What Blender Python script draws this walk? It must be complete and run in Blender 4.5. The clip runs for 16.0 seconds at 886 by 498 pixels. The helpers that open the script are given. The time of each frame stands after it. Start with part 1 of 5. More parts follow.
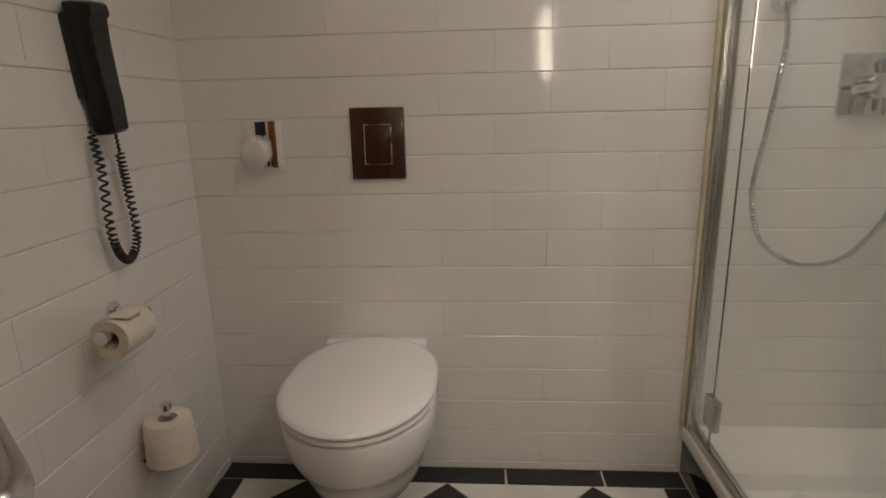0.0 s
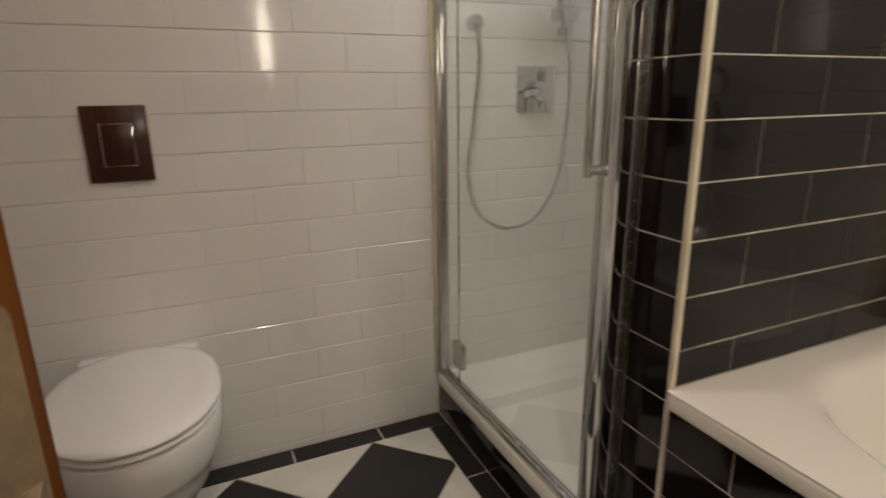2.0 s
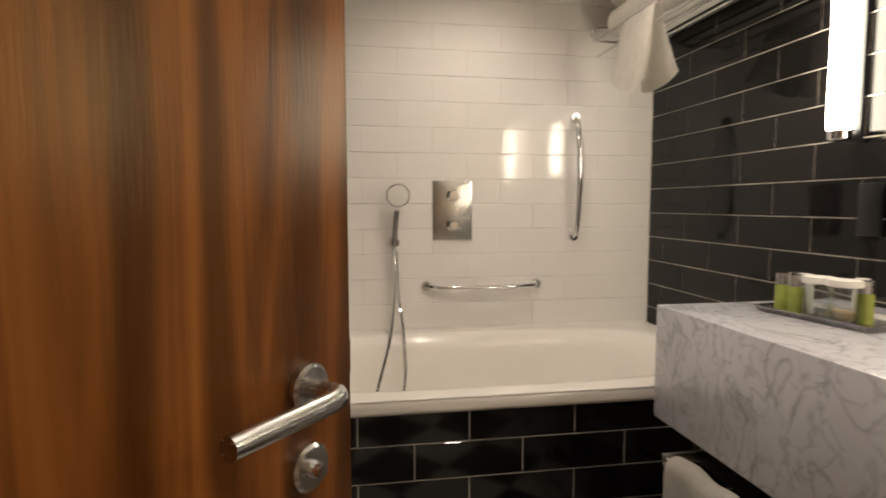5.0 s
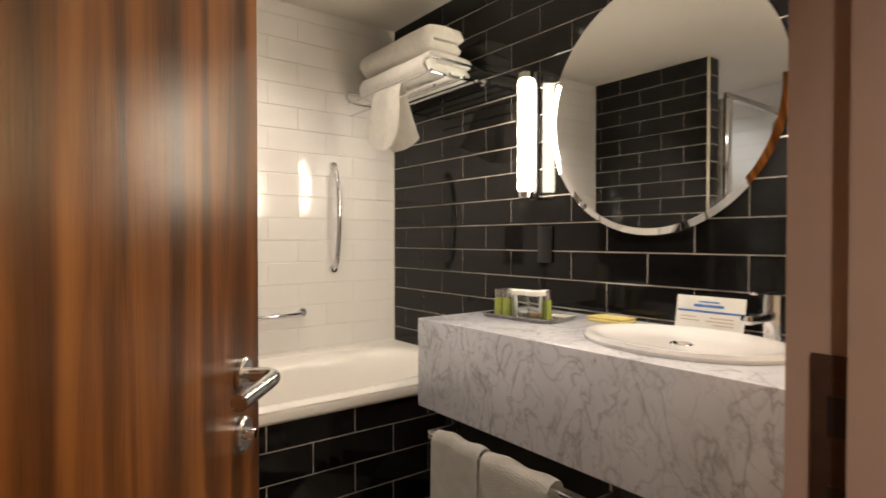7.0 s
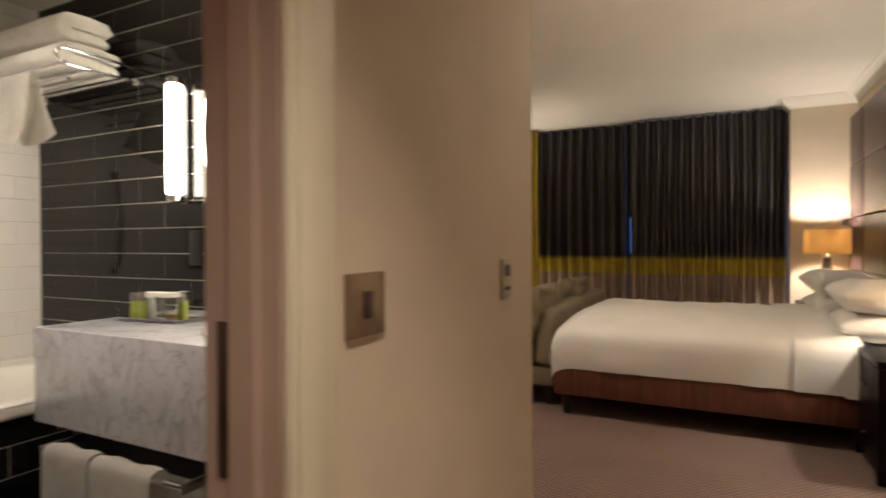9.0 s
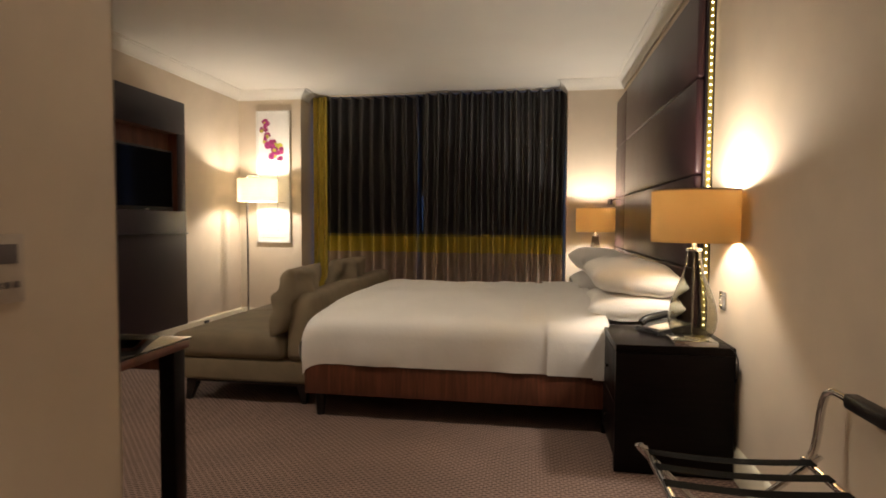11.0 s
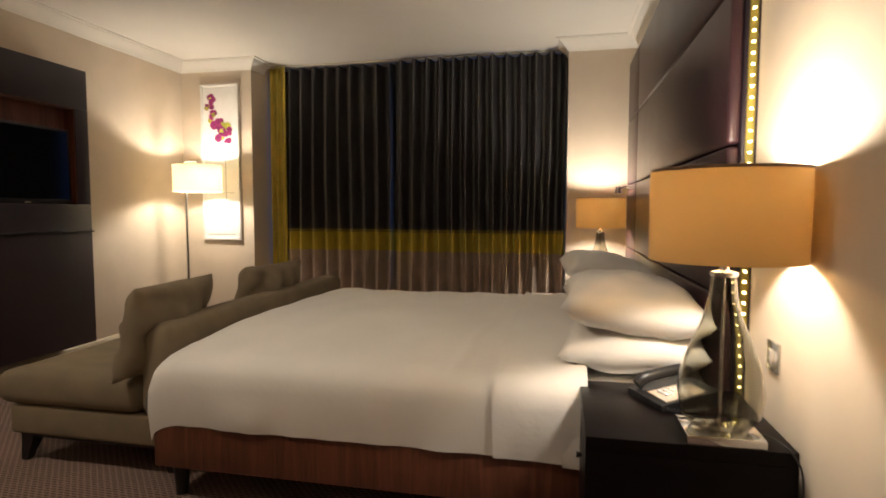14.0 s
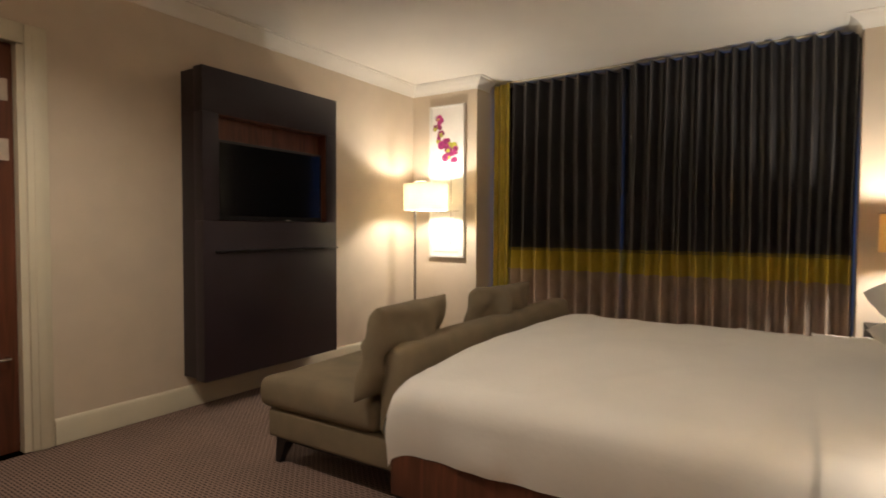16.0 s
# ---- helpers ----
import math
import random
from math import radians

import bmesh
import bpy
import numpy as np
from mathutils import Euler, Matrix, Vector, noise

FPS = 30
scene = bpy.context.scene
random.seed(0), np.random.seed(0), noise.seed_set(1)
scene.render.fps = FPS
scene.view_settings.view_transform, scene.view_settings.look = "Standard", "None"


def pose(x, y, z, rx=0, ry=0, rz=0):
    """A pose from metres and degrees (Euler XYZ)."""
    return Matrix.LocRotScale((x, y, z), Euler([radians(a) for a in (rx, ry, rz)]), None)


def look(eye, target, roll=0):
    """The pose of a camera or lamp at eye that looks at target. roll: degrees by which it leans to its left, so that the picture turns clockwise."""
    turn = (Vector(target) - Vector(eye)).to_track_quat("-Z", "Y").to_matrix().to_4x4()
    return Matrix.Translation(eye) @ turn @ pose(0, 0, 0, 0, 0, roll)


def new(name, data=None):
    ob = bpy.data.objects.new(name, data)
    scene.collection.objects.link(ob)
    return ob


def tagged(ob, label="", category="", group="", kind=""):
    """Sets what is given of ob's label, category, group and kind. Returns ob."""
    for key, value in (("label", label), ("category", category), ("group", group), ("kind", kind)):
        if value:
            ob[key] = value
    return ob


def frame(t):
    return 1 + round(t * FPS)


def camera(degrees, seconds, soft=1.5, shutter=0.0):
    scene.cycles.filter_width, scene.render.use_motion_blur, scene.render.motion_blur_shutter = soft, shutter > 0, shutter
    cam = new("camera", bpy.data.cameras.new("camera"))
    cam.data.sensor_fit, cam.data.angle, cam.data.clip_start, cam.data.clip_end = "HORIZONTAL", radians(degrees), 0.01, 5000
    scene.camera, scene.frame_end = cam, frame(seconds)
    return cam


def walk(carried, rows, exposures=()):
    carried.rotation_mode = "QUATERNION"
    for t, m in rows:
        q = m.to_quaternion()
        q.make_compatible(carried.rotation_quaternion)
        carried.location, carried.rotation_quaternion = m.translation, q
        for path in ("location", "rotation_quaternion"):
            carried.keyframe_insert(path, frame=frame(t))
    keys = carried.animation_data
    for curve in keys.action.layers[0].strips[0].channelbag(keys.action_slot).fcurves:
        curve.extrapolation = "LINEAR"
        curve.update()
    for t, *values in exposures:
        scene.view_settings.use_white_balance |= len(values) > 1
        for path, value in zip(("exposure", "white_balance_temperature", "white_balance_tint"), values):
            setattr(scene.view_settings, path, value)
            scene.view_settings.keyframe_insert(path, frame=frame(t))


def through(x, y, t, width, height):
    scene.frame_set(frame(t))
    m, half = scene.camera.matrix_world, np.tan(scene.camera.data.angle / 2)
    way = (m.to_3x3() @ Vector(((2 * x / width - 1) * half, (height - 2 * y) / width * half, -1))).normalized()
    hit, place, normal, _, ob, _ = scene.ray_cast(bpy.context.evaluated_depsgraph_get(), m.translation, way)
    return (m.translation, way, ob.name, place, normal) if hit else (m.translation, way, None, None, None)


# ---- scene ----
EXPOSURES = [(0.0, 0.05), (2.0, 0.15), (3.0, 0.30), (5.0, 0.20), (7.5, 0.58), (8.5, 0.42), (9.5, 0.22), (10.2, 0.05), (12.5, 0.0), (14.5, 0.0), (16.0, 0.12)]
cam = camera(77.2, 16.0, soft=1.7, shutter=0.5)
ROWS = [
    (0.0, 0.856, 0.154, 1.134, 3.69, -14.30, 1.25),
    (0.5, 0.851, 0.132, 1.129, 0.14, -14.27, 1.22),
    (1.0, 0.788, 0.115, 1.119, -8.45, -14.83, 0.90),
    (1.5, 0.787, 0.067, 1.125, -15.21, -15.15, 0.88),
    (2.0, 0.742, 0.019, 1.154, -24.29, -15.52, 0.74),
    (2.5, 0.642, 0.000, 1.154, -37.75, -14.40, 0.13),
    (3.0, 0.566, -0.004, 1.152, -54.56, -12.24, 0.05),
    (3.5, 0.456, 0.035, 1.150, -72.07, -9.37, 0.27),
    (4.0, 0.277, 0.119, 1.146, -84.72, -7.15, 0.21),
    (4.5, 0.103, 0.202, 1.147, -92.17, -5.62, -0.04),
    (5.0, 0.011, 0.261, 1.143, -99.30, -4.55, 0.01),
    (5.2, -0.017, 0.281, 1.143, -102.37, -4.11, -0.13),
    (7.3, -0.241, 0.610, 1.151, -131.07, -0.78, 0.07),
    (7.5, -0.255, 0.630, 1.157, -133.42, -0.74, 0.08),
    (8.0, -0.318, 0.604, 1.140, -139.55, -0.29, -0.18),
    (8.5, -0.462, 0.549, 1.143, -146.86, -0.57, 0.28),
    (9.0, -0.621, 0.469, 1.139, -153.39, -0.47, 0.26),
    (9.5, -0.711, 0.340, 1.130, -160.50, -0.98, -0.56),
    (10.0, -0.763, 0.144, 1.115, -166.20, -1.32, -0.20),
    (12.5, -1.119, -0.680, 1.151, -172.14, -4.30, -0.25),
    (13.0, -1.169, -0.888, 1.162, -171.81, -4.33, -0.17),
    (13.5, -1.195, -1.108, 1.155, -170.40, -4.10, -0.11),
    (14.0, -1.205, -1.298, 1.164, -167.98, -3.87, -0.09),
    (14.5, -1.204, -1.434, 1.177, -163.72, -3.58, -0.06),
    (15.0, -1.198, -1.495, 1.170, -156.99, -2.93, 0.03),
    (15.5, -1.098, -1.499, 1.168, -150.60, -2.43, -0.08),
    (16.0, -0.933, -1.517, 1.166, -147.07, -2.08, -0.25),
]
walk(cam, [(t, pose(x, y, z, 90 + pitch, roll, yaw)) for t, x, y, z, yaw, pitch, roll in ROWS], EXPOSURES)
# ---- world: dusk outside the curtained window ----
world = bpy.data.worlds.new("world")
scene.world = world
world.use_nodes = True
wn = world.node_tree
sky = wn.nodes.new("ShaderNodeTexSky")
sky.sky_type, sky.sun_disc, sky.sun_elevation, sky.sun_rotation = "NISHITA", False, radians(1.0), radians(200)
wn.links.new(sky.outputs[0], wn.nodes["Background"].inputs[0])
wn.nodes["Background"].inputs[1].default_value = 0.1


def lamp(name, kind, loc, power, color, size=0.05, target=None, spot=None, size_y=None):
    data = bpy.data.lights.new(name, kind)
    data.energy, data.color = power, color
    if kind == "AREA":
        data.size = size
        if size_y:
            data.shape, data.size_y = "RECTANGLE", size_y
    else:
        data.shadow_soft_size = size
    if spot:
        data.spot_size, data.spot_blend = radians(spot), 0.6
    ob = new(name, data)
    ob.matrix_world = look(loc, target) if target else pose(*loc)
    return ob


WARM = (1.0, 0.86, 0.70)
BATH = (1.0, 0.855, 0.72)
# recessed bathroom and hall downlights; the last two are unseen fill for the bedroom
for x, y, z, w, c, cone in ((1.05, 0.95, 2.27, 12, BATH, 140), (1.75, -0.25, 2.27, 21, BATH, 140), (0.75, -0.35, 2.27, 19, BATH, 140), (1.95, 1.3, 2.27, 7.5, (0.95, 0.95, 1.0), 140),
                            (-0.85, 0.55, 2.55, 100, WARM, 93), (-0.9, -1.2, 2.55, 8, WARM, 110), (1.0, -2.2, 2.55, 70, WARM, 150), (-0.35, -2.2, 2.55, 14, WARM, 140)):
    lamp("downlight_bulb", "SPOT", (x, y, z), w, c, 0.04, (x, y, 0), cone)
for x, y, z, w in ((-1.615, -2.83, 1.215, 27.0), (-1.50, -5.72, 1.18, 36.0), (1.98, -5.75, 1.45, 28.0)):
    lamp("shade_bulb", "POINT", (x, y, z), w, (1.0, 0.91, 0.79), 0.04)


# ---- materials ----
def material(name, base, rough=0.5, metal=0.0, vary=0.0, scale=8.0, bump=0.0, bump_scale=60.0, coat=0.0, base2=None, stretch=(1, 1, 1), rnd=0.0, spec=0.5, distort=0.0, detail=4.0):
    m = bpy.data.materials.new(name)
    m.use_nodes = True
    nt = m.node_tree
    b = nt.nodes["Principled BSDF"]
    b.inputs["Roughness"].default_value, b.inputs["Metallic"].default_value = rough, metal
    b.inputs["Specular IOR Level"].default_value = spec
    b.inputs["Coat Weight"].default_value = coat
    b.inputs["Coat Roughness"].default_value = 0.08
    b.inputs["Base Color"].default_value = (*base, 1)
    co = nt.nodes.new("ShaderNodeTexCoord")
    mp = nt.nodes.new("ShaderNodeMapping")
    mp.inputs["Scale"].default_value = stretch
    nt.links.new(co.outputs["Object"], mp.inputs[0])
    last = None
    if vary or base2:
        nz = nt.nodes.new("ShaderNodeTexNoise")
        nz.inputs["Scale"].default_value, nz.inputs["Detail"].default_value = scale, detail
        nz.inputs["Distortion"].default_value = distort
        nt.links.new(mp.outputs[0], nz.inputs["Vector"])
        ramp = nt.nodes.new("ShaderNodeValToRGB")
        lo = base2 or tuple(c * (1 - vary) for c in base)
        hi = base if base2 else tuple(min(1, c * (1 + vary)) for c in base)
        ramp.color_ramp.elements[0].position, ramp.color_ramp.elements[1].position = 0.35, 0.65
        ramp.color_ramp.elements[0].color, ramp.color_ramp.elements[1].color = (*lo, 1), (*hi, 1)
        nt.links.new(nz.outputs["Fac"], ramp.inputs[0])
        last = ramp.outputs[0]
        rr = nt.nodes.new("ShaderNodeMapRange")
        rr.inputs["To Min"].default_value, rr.inputs["To Max"].default_value = rough * 0.85, min(1, rough * 1.15)
        nt.links.new(nz.outputs["Fac"], rr.inputs[0])
        nt.links.new(rr.outputs[0], b.inputs["Roughness"])
    if rnd and last:
        info = nt.nodes.new("ShaderNodeObjectInfo")
        hsv = nt.nodes.new("ShaderNodeHueSaturation")
        mr = nt.nodes.new("ShaderNodeMapRange")
        mr.inputs["To Min"].default_value, mr.inputs["To Max"].default_value = 1 - rnd, 1 + rnd
        nt.links.new(info.outputs["Random"], mr.inputs[0])
        nt.links.new(mr.outputs[0], hsv.inputs["Value"])
        nt.links.new(last, hsv.inputs["Color"])
        last = hsv.outputs[0]
    if last:
        nt.links.new(last, b.inputs["Base Color"])
    if bump:
        n2 = nt.nodes.new("ShaderNodeTexNoise")
        n2.inputs["Scale"].default_value, n2.inputs["Detail"].default_value = bump_scale, 3
        bp = nt.nodes.new("ShaderNodeBump")
        bp.inputs["Strength"].default_value, bp.inputs["Distance"].default_value = bump, 0.01
        nt.links.new(mp.outputs[0], n2.inputs["Vector"])
        nt.links.new(n2.outputs["Fac"], bp.inputs["Height"])
        nt.links.new(bp.outputs[0], b.inputs["Normal"])
    return m


def glow(name, color, strength, base=(0.8, 0.8, 0.8)):
    m = material(name, base, 0.4)
    b = m.node_tree.nodes["Principled BSDF"]
    b.inputs["Emission Color"].default_value, b.inputs["Emission Strength"].default_value = (*color, 1), strength
    return m


def wood(name, dark, light, axis="Z", scale=3.0, rough=0.3, coat=0.3):
    st = {"Z": (9, 9, 0.55), "X": (0.55, 9, 9), "Y": (9, 0.55, 9)}[axis]
    m = material(name, light, rough, vary=0.3, base2=dark, scale=scale, stretch=st, bump=0.05, bump_scale=30, coat=coat, distort=1.2, detail=6)
    nt = m.node_tree
    ramp = [n for n in nt.nodes if n.type == "VALTORGB"][0]
    e = ramp.color_ramp.elements.new(0.52)
    e.color = (*[(a * 0.45 + b * 0.55) for a, b in zip(dark, light)], 1)
    ramp.color_ramp.elements[0].position, ramp.color_ramp.elements[2].position = 0.3, 0.72
    return m


def thin_cloth(name, color, through=0.5):
    m = bpy.data.materials.new(name)
    m.use_nodes = True
    nt = m.node_tree
    b = nt.nodes["Principled BSDF"]
    b.inputs["Base Color"].default_value, b.inputs["Roughness"].default_value = (*color, 1), 0.9
    tr = nt.nodes.new("ShaderNodeBsdfTranslucent")
    tr.inputs[0].default_value = (*color, 1)
    mix = nt.nodes.new("ShaderNodeMixShader")
    mix.inputs[0].default_value = through
    co = nt.nodes.new("ShaderNodeTexCoord")
    wv = nt.nodes.new("ShaderNodeTexNoise")
    wv.inputs["Scale"].default_value = 250
    bp = nt.nodes.new("ShaderNodeBump")
    bp.inputs["Strength"].default_value, bp.inputs["Distance"].default_value = 0.15, 0.002
    nt.links.new(co.outputs["Object"], wv.inputs["Vector"])
    nt.links.new(wv.outputs["Fac"], bp.inputs["Height"])
    nt.links.new(bp.outputs[0], b.inputs["Normal"])
    nt.links.new(b.outputs[0], mix.inputs[1])
    nt.links.new(tr.outputs[0], mix.inputs[2])
    nt.links.new(mix.outputs[0], nt.nodes["Material Output"].inputs[0])
    return m


def glass(name, color=(1, 1, 1), rough=0.0, ior=1.45):
    m = material(name, color, rough)
    b = m.node_tree.nodes["Principled BSDF"]
    b.inputs["Transmission Weight"].default_value, b.inputs["IOR"].default_value = 1.0, ior
    return m


M_WTILE = material("white_tile", (0.80, 0.775, 0.75), 0.09, vary=0.015, scale=3, bump=0.03, bump_scale=9, rnd=0.010)
M_BTILE = material("black_tile", (0.008, 0.007, 0.007), 0.07, spec=0.32, vary=0.3, scale=4, bump=0.03, bump_scale=9, rnd=0.2)
M_WGROUT = material("white_grout", (0.72, 0.69, 0.65), 0.9, vary=0.15, scale=12)
M_BGROUT = material("cream_grout", (0.62, 0.58, 0.50), 0.9, vary=0.2, scale=12)
M_TRIM = material("cream_trim", (0.70, 0.64, 0.50), 0.5, vary=0.1, scale=10)
M_FWHITE = material("white_floor_tile", (0.68, 0.66, 0.60), 0.35, vary=0.07, scale=6, bump=0.04, bump_scale=20, rnd=0.04)
M_FBLACK = material("black_floor_tile", (0.014, 0.013, 0.013), 0.35, vary=0.3, scale=6, bump=0.04, bump_scale=20, rnd=0.2)
M_CERAMIC = material("ceramic", (0.85, 0.83, 0.83), 0.10, vary=0.01, scale=3)
M_ACRYL = material("white_acrylic", (0.86, 0.83, 0.78), 0.13, vary=0.01, scale=3)
M_CHROME = material("chrome", (0.75, 0.75, 0.76), 0.08, 1.0, vary=0.02, scale=20)
M_STEEL = material("brushed_steel", (0.55, 0.54, 0.52), 0.26, 1.0, vary=0.03, scale=40, stretch=(1, 1, 12))
M_DOOR = wood("door_wood", (0.080, 0.020, 0.005), (0.37, 0.135, 0.028), "Z", 2.2, 0.34, 0.0)
_nt = M_DOOR.node_tree
_b = _nt.nodes["Principled BSDF"]
_b.inputs["Specular Tint"].default_value = (1.0, 0.72, 0.36, 1)
_co, _mp, _wv, _rp, _mx = [_nt.nodes.new("ShaderNode" + k) for k in ("TexCoord", "Mapping", "TexWave", "ValToRGB", "Mix")]
_mp.inputs["Scale"].default_value, _mp.inputs["Location"].default_value = (1, 1, 0.16), (0.3, 0, 0.1)
_wv.inputs["Scale"].default_value, _wv.inputs["Distortion"].default_value = 3.4, 5.0
_wv.inputs["Detail"].default_value, _wv.inputs["Detail Scale"].default_value = 3.0, 2.2
_rp.color_ramp.elements[0].position, _rp.color_ramp.elements[1].position = 0.08, 0.62
_rp.color_ramp.elements[0].color, _rp.color_ramp.elements[1].color = (0.26, 0.19, 0.14, 1), (1, 1, 1, 1)
_mx.data_type, _mx.blend_type = "RGBA", "MULTIPLY"
_mx.inputs[0].default_value = 0.72
_nt.links.new(_co.outputs["Object"], _mp.inputs[0])
_nt.links.new(_mp.outputs[0], _wv.inputs["Vector"])
_nt.links.new(_wv.outputs["Fac"], _rp.inputs[0])
_nt.links.new(_b.inputs["Base Color"].links[0].from_socket, _mx.inputs[6])
_nt.links.new(_rp.outputs[0], _mx.inputs[7])
_nt.links.new(_mx.outputs[2], _b.inputs["Base Color"])
M_WALNUT = wood("walnut", (0.06, 0.018, 0.008), (0.17, 0.055, 0.028), "Z", 3.0, 0.38, 0.1)
M_FLUSH = wood("dark_wood_plate", (0.030, 0.010, 0.006), (0.065, 0.022, 0.012), "Z", 5.0, 0.3, 0.2)
M_ESPRESSO = material("espresso_wood", (0.005, 0.003, 0.003), 0.36, spec=0.12, vary=0.3, scale=6, stretch=(1, 8, 8))
M_PANEL = material("aubergine_laminate", (0.022, 0.014, 0.019), 0.42, vary=0.12, scale=3, bump=0.03, bump_scale=120)
M_LEATHER = material("aubergine_leather", (0.040, 0.016, 0.020), 0.36, vary=0.15, scale=4, bump=0.12, bump_scale=140)
M_PAINT = material("beige_wallpaper", (0.62, 0.52, 0.405), 0.75, vary=0.03, scale=5, bump=0.025, bump_scale=260)
M_CEIL = material("ceiling_paint", (0.78, 0.74, 0.67), 0.85, vary=0.015, scale=3, bump=0.03, bump_scale=90)
M_WOODWORK = material("cream_woodwork", (0.66, 0.60, 0.46), 0.4, vary=0.03, scale=6)
M_JAMB = material("mauve_jamb_paint", (0.40, 0.29, 0.24), 0.42, vary=0.05, scale=6)
M_SHEET = material("white_cotton", (0.80, 0.77, 0.725), 0.85, vary=0.02, scale=5, bump=0.12, bump_scale=45)
M_TOWEL = material("white_terry", (0.82, 0.79, 0.73), 0.95, vary=0.04, scale=30, bump=0.6, bump_scale=260)
M_SOFA = material("olive_linen", (0.215, 0.168, 0.105), 0.9, vary=0.10, scale=7, bump=0.35, bump_scale=330)
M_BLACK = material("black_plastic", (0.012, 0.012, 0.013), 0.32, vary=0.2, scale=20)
M_BLACKLEG = material("black_leg", (0.010, 0.008, 0.008), 0.4, vary=0.2, scale=10)
M_CURT = material("charcoal_curtain", (0.050, 0.046, 0.046), 0.36, spec=1.0, vary=0.2, scale=3, bump=0.15, bump_scale=300, stretch=(2, 2, 0.4))
M_STRAP = material("black_webbing", (0.010, 0.010, 0.010), 0.95, spec=0.1, vary=0.2, scale=60, bump=0.3, bump_scale=300)
M_CURY = material("olive_yellow_satin", (0.56, 0.44, 0.06), 0.45, vary=0.15, scale=5, bump=0.1, bump_scale=300)
M_CURL = material("taupe_satin", (0.44, 0.34, 0.27), 0.5, vary=0.15, scale=5, bump=0.1, bump_scale=300)
M_SHADE = thin_cloth("amber_shade", (0.56, 0.40, 0.19), 0.20)
M_SHADE2 = thin_cloth("cream_shade", (0.85, 0.78, 0.62), 0.35)
M_GLASS = glass("clear_glass", (0.97, 1.0, 0.985))
M_SMOKE = glass("smoked_glass", (0.62, 0.61, 0.55), 0.0, 1.28)
M_MIRROR = material("mirror", (0.9, 0.9, 0.9), 0.0, 1.0)
M_TUBE = glow("lit_opal_tube", (1.0, 0.89, 0.70), 27.0)
M_DISC = glow("lit_downlight", (1.0, 0.88, 0.7), 12.0)
M_LED = glow("led_dot", (1.0, 0.82, 0.45), 12.0)
M_GOLD = material("gold_led_strip", (0.30, 0.24, 0.05), 0.4, 0.3, vary=0.1, scale=30)
M_SCREEN = material("tv_screen", (0.004, 0.004, 0.005), 0.12)
M_PAPER = material("white_paper", (0.80, 0.78, 0.74), 0.7, vary=0.02, scale=20)
M_TISSUE = material("tissue_paper", (0.74, 0.68, 0.58), 0.95, vary=0.04, scale=20, bump=0.3, bump_scale=150)
M_GREEN = material("green_liquid", (0.36, 0.42, 0.10), 0.2, vary=0.1, scale=30)
M_AMBER = material("amber_soap", (0.55, 0.30, 0.06), 0.4, vary=0.1, scale=30)
M_STRAW = material("straw_cotton", (0.66, 0.54, 0.20), 0.9, vary=0.08, scale=40, bump=0.3, bump_scale=250)
M_PINK = material("magenta_ink", (0.26, 0.02, 0.12), 0.6, vary=0.4, scale=30)
M_LIME = material("lime_ink", (0.40, 0.42, 0.05), 0.6, vary=0.3, scale=30)
M_INK = material("grey_ink", (0.12, 0.10, 0.10), 0.6)
M_BLUE = material("blue_ink", (0.06, 0.18, 0.50), 0.6)
M_DUSK = glow("dusk_glow", (0.06, 0.25, 0.9), 0.5)
M_BRONZE = material("bronze_plate", (0.26, 0.18, 0.12), 0.38, 0.6, vary=0.1, scale=40)
M_LOCK = material("worn_bronze", (0.27, 0.20, 0.13), 0.42, 0.5, vary=0.15, scale=50)
M_KEEP = material("dark_bronze", (0.075, 0.045, 0.032), 0.4, 0.5, vary=0.15, scale=40)
M_PEWTER = material("pewter_plastic", (0.50, 0.42, 0.34), 0.5, vary=0.05, scale=40)


